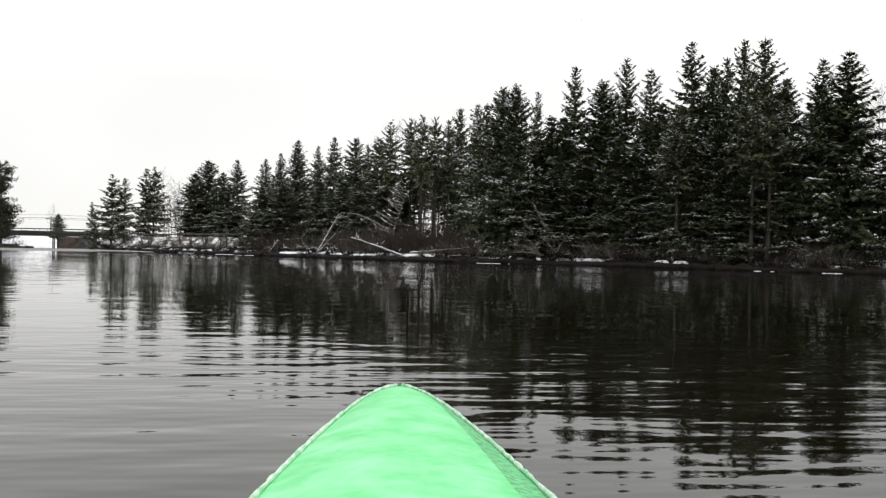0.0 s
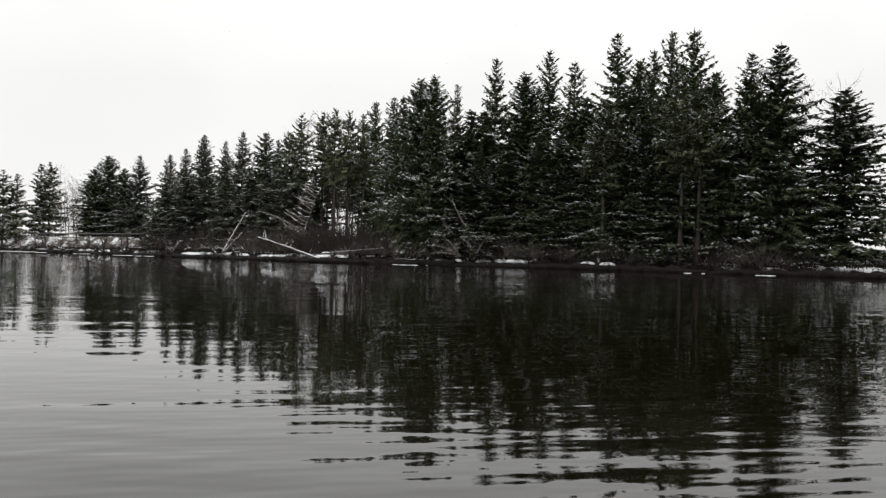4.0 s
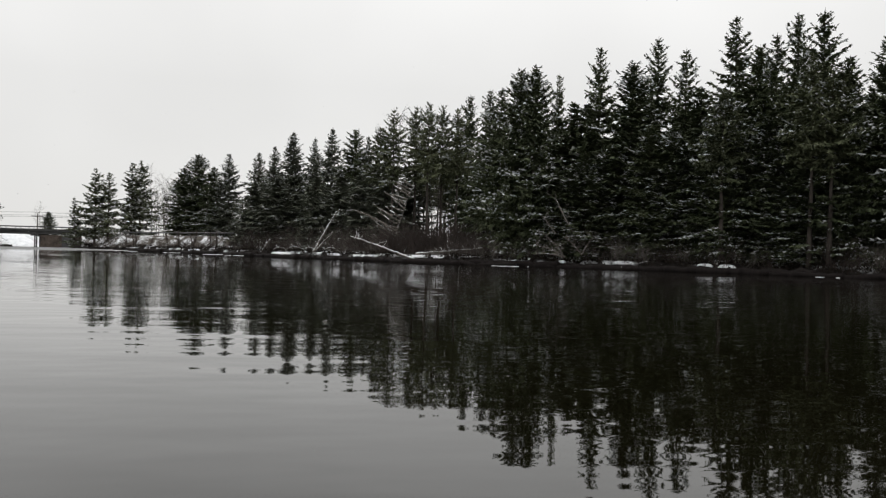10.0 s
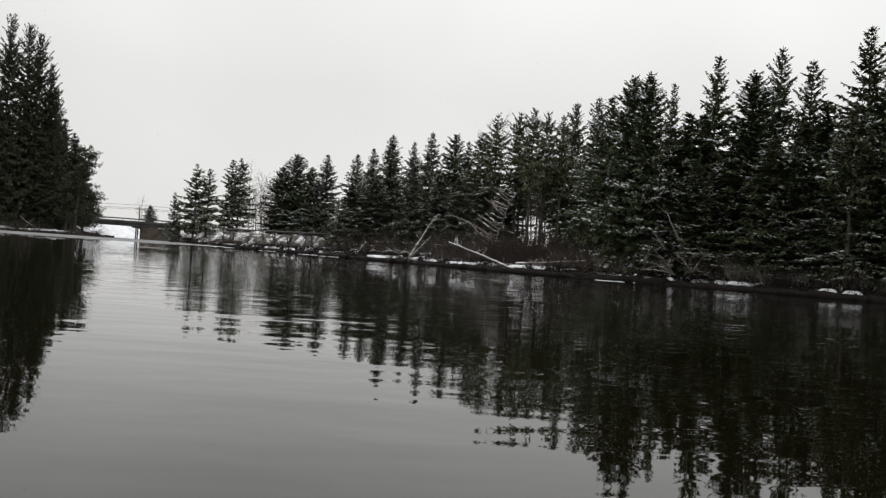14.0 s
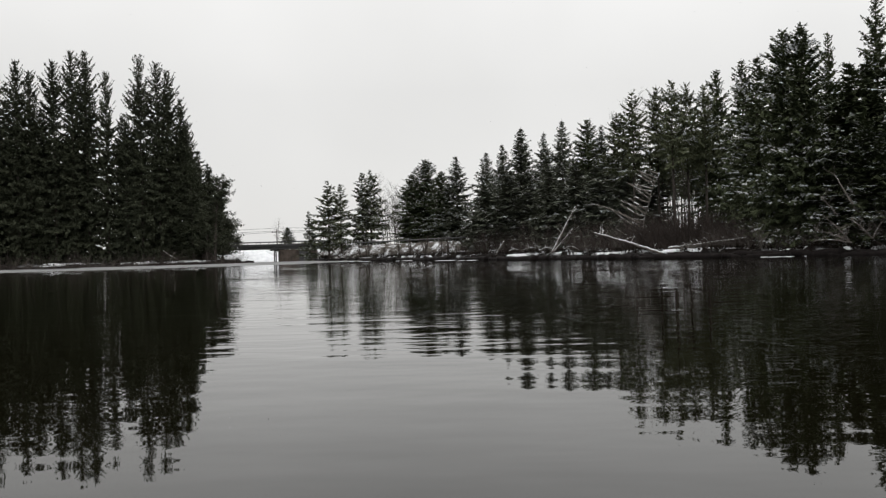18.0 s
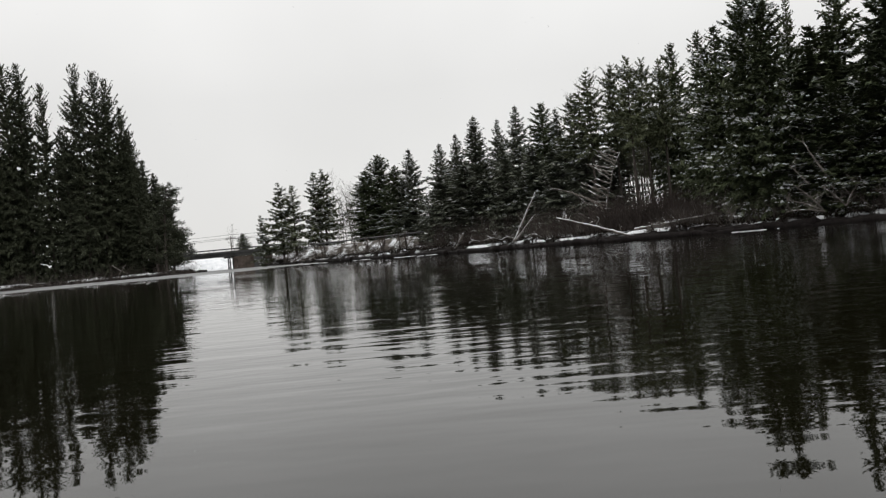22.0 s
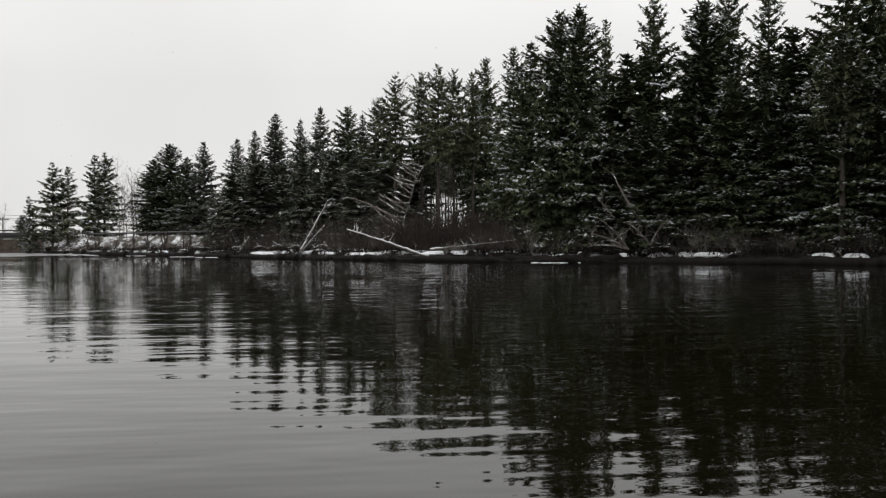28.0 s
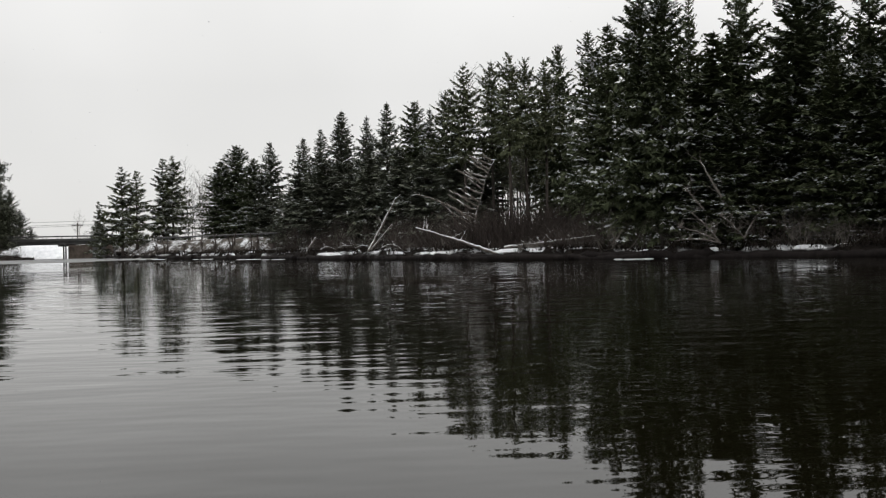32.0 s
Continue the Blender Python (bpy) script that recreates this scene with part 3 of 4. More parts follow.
def shrub_mesh(seed, height, stems, material, spread):
    rng = random.Random(seed)
    soup = Soup()
    for i in range(stems):
        a, tilt = rng.uniform(0, 6.28), rng.uniform(0.05, spread)
        root = Vector((rng.uniform(-0.5, 0.5), rng.uniform(-0.5, 0.5), -0.15))
        branching(soup, rng, root, (math.cos(a) * tilt, math.sin(a) * tilt, 1), height * rng.uniform(0.55, 1.1), 0.015, 1, 3, 0.6, 3)
    return soup.mesh("brushwood", material)


BROWN_SHRUBS = [shrub_mesh(300 + i, 1.7, 22, twig_wood, 0.9) for i in range(4)]
PALE_SHRUBS = [shrub_mesh(320 + i, 1.5, 18, pale_twig, 1.3) for i in range(3)]


def shrub(x, y, size, pale, rng):
    me = rng.choice(PALE_SHRUBS if pale else BROWN_SHRUBS)
    label = "pale leafless shore brush dusted with snow" if pale else "brown leafless thicket brush on the bank"
    ob = tagged(new("shrub"), label, "shrub", "bank brush")
    ob.matrix_basis = pose(x, y, land_z(x, y), 0, 0, rng.uniform(0, 360)) @ Matrix.Diagonal((size * 1.25, size * 1.25, size, 1))
    piece("brushwood", me, ob)


def shore_points(line, count, lo, hi, rng):
    spans = [(Vector(b) - Vector(a)).length for a, b in zip(line, line[1:])]
    for i in range(count):
        d = sum(spans) * (i + rng.uniform(0.1, 0.9)) / count
        k = 0
        while d > spans[k] and k < len(spans) - 1:
            d -= spans[k]
            k += 1
        a, b = Vector(line[k]), Vector(line[k + 1])
        along = (b - a).normalized()
        p = a + along * d + Vector((along.y, -along.x)) * rng.uniform(lo, hi)
        yield p, math.degrees(math.atan2(along.y, along.x))


RIGHT_SHORE = ((62.56, -40.80), (54.40, 0.00), (44.88, 24.48), (36.72, 36.72), (31.28, 43.52), (27.20, 48.28), (23.12, 53.04), (18.36, 58.14), (13.60, 61.88), (9.52, 64.94))
MIDDLE_SHORE = ((9.52, 64.94), (6.12, 70.04), (2.04, 76.16), (-2.72, 86.36), (-9.52, 99.96), (-16.32, 113.56))
POINT_SHORE = ((-16.32, 113.56), (-21.76, 122.40), (-26.52, 130.56), (-30.60, 141.44))
LEFT_SHORE = ((-50, 166), (-42.5, 146), (-39.5, 134.5), (-44, 131.5), (-52, 132.5), (-61, 134), (-75, 128), (-95, 108), (-112, 60))

brush_rng = random.Random(41)
for line, count, lo, hi, size, pale in ((RIGHT_SHORE[4:], 60, 0.3, 3.0, 0.85, 0.35), (MIDDLE_SHORE[:5], 64, 2.2, 7.5, 1.15, 0.15), (MIDDLE_SHORE[4:], 7, 1.0, 3.0, 0.5, 0.4),
                                        (MIDDLE_SHORE, 26, 0.9, 2.2, 0.6, 0.5), (POINT_SHORE, 16, 0.9, 5, 0.5, 0.4), ((MIDDLE_SHORE[-1],) + POINT_SHORE[1:], 10, 1.2, 4.5, 0.45, 0.1), (LEFT_SHORE[2:7], 40, -3.2, -0.9, 1.5, 0.35)):
    for p, turn in shore_points(line, count, lo, hi, brush_rng):
        shrub(p.x, p.y, size * brush_rng.uniform(0.7, 1.35), brush_rng.random() < pale, brush_rng)

# the dense brown thicket in front of the open stand
for i in range(52):
    shrub(9.2 + brush_rng.uniform(-2.4, 5.2), 73.4 + brush_rng.uniform(-2.5, 3.5), brush_rng.uniform(1.0, 1.7), False, brush_rng)

# dry sedge hanging over the edge of the bank, undercut shade in its colour
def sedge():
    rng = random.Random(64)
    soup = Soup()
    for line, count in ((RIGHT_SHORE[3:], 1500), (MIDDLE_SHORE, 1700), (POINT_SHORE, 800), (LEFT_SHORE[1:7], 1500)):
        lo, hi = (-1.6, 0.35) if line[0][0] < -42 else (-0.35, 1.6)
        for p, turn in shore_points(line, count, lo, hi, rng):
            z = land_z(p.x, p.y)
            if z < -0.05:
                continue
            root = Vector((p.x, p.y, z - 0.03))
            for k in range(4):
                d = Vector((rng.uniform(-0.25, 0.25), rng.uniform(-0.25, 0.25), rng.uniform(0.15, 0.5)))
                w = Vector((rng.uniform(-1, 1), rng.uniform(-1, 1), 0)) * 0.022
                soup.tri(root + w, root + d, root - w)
    ob = new("sedge", soup.mesh("sedge", sedge_shaded))
    tagged(ob, "dead brown sedge over the bank edge, darkened to the undercut shade", "grass", kind="stuff")


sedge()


# ---- fallen and leaning wood ----
def log_thing(name, label, path, radii, material, group="", stubs=0, seed=1, part_name="stem"):
    rng = random.Random(seed)
    ob = tagged(new(name), label, "log", group)
    ob.matrix_basis = Matrix.Translation(path[0])
    rel = [Vector(p) - Vector(path[0]) for p in path]
    # knots and slight bends every hand's breadth
    fine, girth = [], []
    for k in range(len(rel) - 1):
        for q in range(4):
            u = q / 4
            fine.append(rel[k].lerp(rel[k + 1], u) + Vector((rng.gauss(0, 1), rng.gauss(0, 1), rng.gauss(0, 1))) * radii[k] * 0.16)
            girth.append((radii[k] * (1 - u) + radii[k + 1] * u) * rng.uniform(0.82, 1.16))
    fine.append(rel[-1])
    girth.append(radii[-1])
    soup = Soup()
    soup.tube(fine, girth, 8)
    piece(part_name, soup.mesh(part_name, material, True), ob)
    if stubs:
        for i in range(stubs):
            twig = Soup()
            u = rng.uniform(0.15, 0.98) * (len(rel) - 1)
            k = min(len(rel) - 2, int(u))
            at = rel[k].lerp(rel[k + 1], u - k)
            branching(twig, rng, at, (rng.uniform(-1, 1), rng.uniform(-1, 1), rng.uniform(0.0, 1.0)), rng.uniform(0.25, 0.8), 0.02, 1, 4, 0.5, 2)
            piece("branch_stub", twig.mesh("branch_stub", material), ob)
    return ob


def line_path(a, b, n=6, sag=0.0):
    a, b = Vector(a), Vector(b)
    return [a.lerp(b, i / n) + Vector((0.02 * math.sin(3 * i), 0, -sag * 4 * (i / n) * (1 - i / n))) for i in range(n + 1)]


log_thing("fallen_log", "snow-capped fallen log slanting down into the water", line_path((8.57, 67.73, 0.06), (3.60, 67.12, 1.74), 8, -0.05),
          [0.105 - 0.008 * i for i in range(9)], snow_lined, "dead wood on the shore", 16, 2)
log_thing("fallen_log", "long bleached log lying along the snowy bank", line_path((8.30, 68.00, 0.65), (12.65, 65.62, 1.16), 6, 0.03),
          [0.08, 0.08, 0.075, 0.07, 0.065, 0.055, 0.04], dead_wood, "dead wood on the shore", 9, 3)
log_thing("fallen_log", "bleached log resting at the foot of the bank", line_path((8.16, 67.32, 0.37), (11.97, 64.60, 0.44), 6, 0.0),
          [0.09, 0.09, 0.085, 0.08, 0.075, 0.065, 0.05], dead_wood, "dead wood on the shore", 6, 4)
log_thing("leaning_trunk", "pale dead trunk leaning out from the bank", line_path((1.16, 76.16, 0.54), (2.92, 76.50, 3.81), 6),
          [0.075, 0.07, 0.065, 0.06, 0.05, 0.04, 0.025], dead_wood, "dead wood on the shore", 14, 5)
log_thing("leaning_trunk", "thin forked dead stem beside the leaning trunk", line_path((1.29, 76.30, 0.61), (2.65, 76.16, 2.18), 5),
          [0.05, 0.045, 0.04, 0.035, 0.03, 0.015], dead_wood, "dead wood on the shore", 7, 6)
log_thing("broken_stump", "short pale broken stem leaning at the waterline", line_path((-3.47, 89.08, 0.20), (-2.58, 88.74, 1.56), 4),
          [0.09, 0.085, 0.075, 0.065, 0.05], dead_wood, "dead wood on the shore", 3, 7)
log_thing("leaning_trunk", "dead branchy stem leaning among the fir boughs", line_path((17.41, 59.84, 2.24), (16.39, 60.52, 4.48), 6),
          [0.075, 0.07, 0.064, 0.058, 0.05, 0.042, 0.03], grey_dead, "dead wood on the shore", 8, 8)
log_thing("leaning_trunk", "thin dead stem leaning among the fir boughs", line_path((16.32, 59.84, 2.16), (15.50, 60.18, 3.28), 6),
          [0.035, 0.033, 0.03, 0.028, 0.025, 0.02, 0.015], grey_dead, "dead wood on the shore", 6, 9)
for k, (a, b) in enumerate((((16.66, 58.82, 0.67), (14.76, 58.82, 1.40)), ((16.66, 58.82, 0.67), (15.23, 58.82, 2.14)), ((17.75, 58.82, 0.86), (18.63, 58.82, 2.14)), ((17.75, 58.82, 0.86), (16.59, 58.82, 1.94)), ((16.66, 58.82, 0.67), (14.62, 58.82, 0.81)))):
    log_thing("fallen_branch", "pale tangled dead branch overhanging the water", line_path(a, b, 5, -0.12), [0.045, 0.042, 0.038, 0.032, 0.026, 0.016], grey_dead,
              "dead branches over the water", 14, 20 + k)

log_thing("fallen_branch", "pale forked branch caught on the opposite bank", line_path((-48.3, 132.9, 0.75), (-47.2, 132.5, 1.9), 5, -0.1), [0.07, 0.06, 0.055, 0.05, 0.04, 0.02], grey_dead,
          "dead wood on the opposite bank", 3, 31)
log_thing("fallen_branch", "pale bent branch lying over the opposite bank edge", line_path((-49.2, 133.0, 2.0), (-46.9, 132.0, 0.8), 5, 0.1), [0.05, 0.06, 0.065, 0.06, 0.05, 0.04], grey_dead,
          "dead wood on the opposite bank", 3, 32)


bend_rng = random.Random(58)
for i in range(5):
    x = 3.4 - 1.5 * i + bend_rng.uniform(-0.3, 0.3)
    y = 78.2 + 3.1 * i + bend_rng.uniform(-0.2, 0.5)
    z, reach, rise = land_z(x, y), bend_rng.uniform(1.0, 1.8), bend_rng.uniform(0.3, 0.55)
    arch = [(x - reach * u, y - 0.5 * u, z + rise * math.sin(2.6 * u) - 0.05) for u in (0, 0.15, 0.35, 0.55, 0.75, 1.0)]
    log_thing("bent_stem", "thin bent stem bowed over under snow on the bank", arch, [0.026, 0.026, 0.025, 0.023, 0.02, 0.012], snow_lined, "bent stems on the middle bank", 3, 140 + i)


def frosted_tufts():
    rng = random.Random(61)
    soup = Soup()
    for i in range(420):
        u = rng.random()
        x, y = 8.9 + 3.7 * u + rng.uniform(-0.3, 0.3), 66.6 - 1.7 * u + rng.uniform(-0.4, 0.5)
        root = Vector((x, y, land_z(x, y) - 0.03))
        d = Vector((rng.uniform(-0.2, 0.2), rng.uniform(-0.15, 0.15), rng.uniform(0.15, 0.6)))
        w = Vector((1, rng.uniform(-0.5, 0.5), 0)) * 0.018
        soup.quad(root - w, root + w, root + d * 0.7 + w * 0.8, root + d)
    tagged(new("frosted_grass", soup.mesh("frosted_grass", pale_twig)), "frosted dead grass standing between the bleached logs", "grass", kind="stuff")


frosted_tufts()


def dead_fan_tree():
    """A small dead tree whose curved branches all sweep to one side."""
    rng = random.Random(77)
    foot = Vector((7.62, 74.80, 0.75))
    ob = tagged(new("dead_tree"), "small dead tree with snow-lined branches sweeping to one side", "tree")
    ob.matrix_basis = Matrix.Translation(foot)
    stem = Soup()
    path = [Vector((-0.2 + 0.05 * i + 0.018 * i * i + 0.05 * math.sin(i * 1.7), 0.2 * i, 0.66 * i)) for i in range(9)]
    stem.tube(path, [0.06 * (1 - 0.09 * i) for i in range(9)], 7)
    piece("trunk", stem.mesh("trunk", grey_dead, True), ob)
    for i in range(19):
        u = 0.9 + 7.0 * i / 18
        k = min(7, int(u))
        at = path[k].lerp(path[k + 1], u - k)
        reach = rng.choice((1.4, 1.8, 2.1, 2.5)) * rng.uniform(0.8, 1.1) * (1.0 - 0.018 * i)
        lift = rng.uniform(0.25, 0.75)
        bow = rng.uniform(0.0, 0.55)
        pts = [at + Vector((-reach * s, rng.uniform(-0.12, 0.12) - 0.3 * s, reach * lift * s - bow * reach * s * (1 - s) + rng.uniform(-0.06, 0.06))) for s in (0, 0.2, 0.45, 0.7, 0.88, 1)]
        limb = Soup()
        limb.tube(pts, [0.05, 0.056, 0.058, 0.055, 0.046, 0.026], 5)
        for q in range(5):
            branching(limb, rng, pts[1 + q % 4], (-0.6, rng.uniform(-0.6, 0.6), rng.uniform(0.0, 0.9)), rng.uniform(0.2, 0.5), 0.012, 0, 3)
        piece("branch", limb.mesh("branch", snow_lined), ob)
    # the long bough with snow at its end
    at = path[2]
    pts = [at + Vector((-3.5 * s, -0.7 * s, 1.75 * s + 0.30 * math.sin(3 * s))) for s in (0, 0.2, 0.4, 0.6, 0.8, 1)]
    limb = Soup()
    limb.tube(pts, [0.06, 0.058, 0.056, 0.052, 0.046, 0.03], 5)
    for q in range(12):
        branching(limb, rng, pts[2 + q % 4], (-0.8, rng.uniform(-0.6, 0.6), rng.uniform(-0.3, 0.6)), rng.uniform(0.3, 0.6), 0.016, 1, 3, 0.5, 2)
    piece("branch", limb.mesh("branch", snow_lined), ob)


dead_fan_tree()

# waterlogged trunks along the shore, darkened in colour for the shade below the bank
shore_rng = random.Random(90)
for line, count, inset in ((RIGHT_SHORE[3:], 15, -0.25), (MIDDLE_SHORE, 14, -0.25), (POINT_SHORE, 7, -0.25), (LEFT_SHORE[1:7], 17, 0.2)):
    for p, turn in shore_points(line, count, inset - 0.35, inset + 0.35, shore_rng):
        length = shore_rng.uniform(4.0, 9.0)
        d = Vector((math.cos(radians(turn)), math.sin(radians(turn)), 0)) * length / 2
        d.rotate(Euler((0, 0, shore_rng.uniform(-0.05, 0.05))))
        r = shore_rng.uniform(0.16, 0.30)
        c = Vector((p.x, p.y, r * 0.45))
        log_thing("shore_log", "waterlogged trunk lying along the waterline, darkened to the bank's shade", line_path(c - d, c + d, 5, 0.05), [r, r * 0.97, r * 0.94, r * 0.9, r * 0.86, r * 0.8], shaded_wet_log,
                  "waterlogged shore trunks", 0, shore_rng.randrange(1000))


# ---- snow and ice ----
def mound(name, label, x, y, z, rx, ry, h, turn, material, seed, category, group=""):
    rng = random.Random(seed)
    verts, faces = [(0, 0, h)], []
    n, rings = 22, 4
    wob = [rng.uniform(0.30, 1.25) for _ in range(n)]
    for r in range(1, rings + 1):
        s = r / rings
        for k in range(n):
            a = 2 * math.pi * k / n
            w = 1 + (wob[k] - 1) * s
            verts.append((rx * s * w * math.cos(a), ry * s * w * math.sin(a), h * (1 - s ** 2.4) + rng.uniform(-0.12, 0.12) * h * (1 - s) - (0.12 if r == rings else 0)))
    faces += [(0, 1 + k, 1 + (k + 1) % n) for k in range(n)]
    for r in range(rings - 1):
        for k in range(n):
            a, b = 1 + r * n + k, 1 + r * n + (k + 1) % n
            faces.append((a, a + n, b + n, b))
    ob = new(name, mesh_from(name, verts, faces, material, True))
    ob.matrix_basis = pose(x, y, z, 0, 0, turn)
    return tagged(ob, label, category, group)


snow_rng = random.Random(15)
for line, count, hi, share in ((MIDDLE_SHORE, 34, 2.6, 1.0), (POINT_SHORE, 26, 2.6, 1.0), (RIGHT_SHORE[5:], 9, 0.8, 0.45)):
    for p, turn in shore_points(line, count, 0.5 * share, hi, snow_rng):
        mound("snow_patch", "thin patch of old snow on the bank", p.x, p.y, land_z(p.x, p.y) - 0.02, snow_rng.uniform(0.3, 1.6) * share, snow_rng.uniform(0.15, 0.45) * share,
              snow_rng.uniform(0.04, 0.09), turn + snow_rng.uniform(-8, 8), snow, snow_rng.randrange(999), "snow", "snow patches on the bank")
for x, y, rx, turn in ((0.82, 75.21, 2.6, -62), (10.61, 65.69, 2.2, -35), (9.25, 66.64, 1.6, -40), (-1.50, 84.32, 2.0, -64)):
    mound("snow_patch", "broad white patch of snow under the dead wood", x, y, land_z(x, y) - 0.01, rx * 1.2, 0.5, 0.09, turn, snow, 7 + int(x * 10) % 50, "snow", "snow patches on the bank")

for x, rx in ((-44.6, 0.5), (-51.3, 0.6), (-57.5, 0.4), (-62.5, 2.4), (-65.5, 1.6)):
    mound("snow_patch", "small white patch of snow on the opposite bank", x, 134.4 if x < -60 else 132.6, land_z(x, 134.4 if x < -60 else 132.6) - 0.02, rx, 0.4, 0.22, 0, snow, int(-x * 7), "snow", "snow patches on the opposite bank")

mound("snow_bank", "broad snow-covered bank beyond the bridge", -53.5, 188.0, -0.1, 9.5, 6.0, 2.3, 8, snow, 410, "snow")
mound("snow_bank", "low snow-covered bank beside the channel past the bridge", -44.0, 176.0, -0.1, 4.0, 3.0, 0.7, 0, snow, 411, "snow")

floe_ice = painted("floe_ice", (0.30, 0.31, 0.32), (0.74, 0.75, 0.77), 0.6, 3.0)
floe_rng = random.Random(33)
for i, (x, y, rx, ry, turn) in enumerate(((13.74, 60.52, 0.9, 0.16, 5), (12.65, 61.20, 0.4, 0.1, -20), (21.35, 54.40, 0.8, 0.10, -40), (28.22, 46.24, 0.9, 0.16, -42), (30.19, 43.25, 0.7, 0.14, -50),
                                          (8.30, 66.10, 0.25, 0.08, 0), (9.66, 64.33, 0.22, 0.07, 0), (5.03, 71.06, 0.25, 0.08, 0),
                                          (-5.44, 89.76, 0.9, 0.14, -10), (-12.92, 104.04, 1.1, 0.16, -12), (-25.84, 121.04, 1.2, 0.2, 0), (-28.56, 127.84, 1.0, 0.2, 8), (-8.6, 94.5, 1.3, 0.35, -8), (-18.5, 112.0, 1.5, 0.4, 4))):
    for q in range(4 if rx > 0.6 else 1):
        mound("ice_floe", "small flat ragged floe of slushy ice near the bank", x + floe_rng.uniform(-1.3, 1.3) * rx * (q > 0), y + floe_rng.uniform(-0.7, 0.7) * (q > 0), 0.012,
              rx * (0.7 if q == 0 else floe_rng.uniform(0.12, 0.4)), ry * (1.0 if q == 0 else 0.5), 0.016, turn + floe_rng.uniform(-15, 15), floe_ice, 60 + i * 3 + q, "ice", "ice floes")


def ice_shelf():
    """A thin grey sheet of ice along the opposite bank."""
    rng = random.Random(8)
    inner = [Vector(p) for p in ((-31.0, 146.5), (-39.5, 141.5)) + LEFT_SHORE[2:8]]
    verts, faces = [], []
    steps = 70
    for i in range(steps + 1):
        f = i / steps * (len(inner) - 1)
        k = min(len(inner) - 2, int(f))
        p = inner[k].lerp(inner[k + 1], f - k)
        along = (inner[k + 1] - inner[k]).normalized()
        out = Vector((-along.y, along.x))
        wide = 12.0 + 24.0 * min(1.0, i / steps * 2.5) + rng.uniform(-0.9, 0.9)
        for s, z in ((-1.5, 0.05), (0.5, 0.06), (0.97, 0.05), (1.0, -0.1)):
            q = p + out * (wide * s if s > 0 else s)
            verts.append((q.x, q.y, z))
    for i in range(steps):
        for j in range(3):
            a = i * 4 + j
            faces.append((a, a + 4, a + 5, a + 1))
    ob = new("ice_sheet", mesh_from("ice_sheet", verts, faces, ice, True))
    tagged(ob, "thin grey sheet of slushy ice along the opposite bank", "ice")


ice_shelf()


# ---- bridge, road bank and power line ----
def box_mesh(name, sx, sy, sz, material, bevel=0.02):
    bm = bmesh.new()
    bmesh.ops.create_cube(bm, size=1)
    bmesh.ops.scale(bm, vec=(sx, sy, sz), verts=bm.verts)
    if bevel:
        bmesh.ops.bevel(bm, geom=bm.edges[:], offset=bevel, segments=1, affect="EDGES")
    me = bpy.data.meshes.new(name)
    bm.to_mesh(me)
    bm.free()
    me.materials.append(material)
    return me


def bridge():
    by = 152.0
    ob = tagged(new("road_bridge"), "low grey road bridge on paired posts over the channel", "bridge")
    ob.matrix_basis = pose(-40.5, by, 0)
    span = 24.0
    piece("deck", box_mesh("deck", span, 5.0, 0.22, concrete), ob, place=pose(0, 0, 2.42))
    for y in (-2.2, -0.75, 0.75, 2.2):
        piece("girder", box_mesh("girder", span, 0.28, 0.42, concrete), ob, place=pose(0, y, 2.10))
    for y in (-2.4, 2.4):
        piece("curb", box_mesh("curb", span, 0.2, 0.14, concrete), ob, place=pose(0, y, 2.60))
        rail = piece("railing", box_mesh("railing", span, 0.06, 0.1, dark_steel, 0.01), ob, place=pose(0, y, 3.0))
        for i in range(13):
            piece("post", box_mesh("post", 0.07, 0.07, 0.5, dark_steel, 0.01), rail, place=pose(-span / 2 + 0.3 + i * 1.95, 0, -0.24))
    for px in (1.6, 2.3):
        cap = piece("pier_cap", box_mesh("pier_cap", 0.34, 4.8, 0.25, concrete), ob, place=pose(px, 0, 1.77))
        for y in (-0.5, 0.5):
            post = Soup()
            post.tube([(0, y, -3.0), (0, y, -0.1)], [0.11, 0.10], 8)
            piece("post", post.mesh("post", dark_steel, True), cap)
    piece("abutment", box_mesh("abutment", 1.7, 5.2, 3.2, dark_steel, 0.05), ob, "dark stained concrete abutment", pose(6.7, 0.2, 0.5))
    piece("wing_wall", box_mesh("wing_wall", 5.6, 0.5, 2.6, earth_wall, 0.05), ob, "brown weathered timber wing wall", pose(5.6, -2.0, 0.5))
    piece("abutment", box_mesh("abutment", 1.6, 5.6, 3.4, concrete, 0.05), ob, place=pose(-span / 2 + 0.9, 0, 0.55))


bridge()


def snowy_bank_material():
    m, n, l, b = principled("snowy_bank")
    fine = noise_tex(n, l, 1.6, 8, 0.7)
    earth = ramp(n, l, fine, ((0.3, (0.03, 0.025, 0.02)), (0.7, (0.10, 0.085, 0.07))))
    cover = ramp(n, l, noise_tex(n, l, 0.7, 7, 0.75), ((0.49, (0, 0, 0)), (0.60, (1, 1, 1))))
    l.new(blend(n, l, cover, earth, (0.72, 0.74, 0.77)), b.inputs["Base Color"])
    b.inputs["Roughness"].default_value = 0.9
    bumped(n, l, b, fine, 0.8, 0.15)
    return m


snowy_bank = snowy_bank_material()


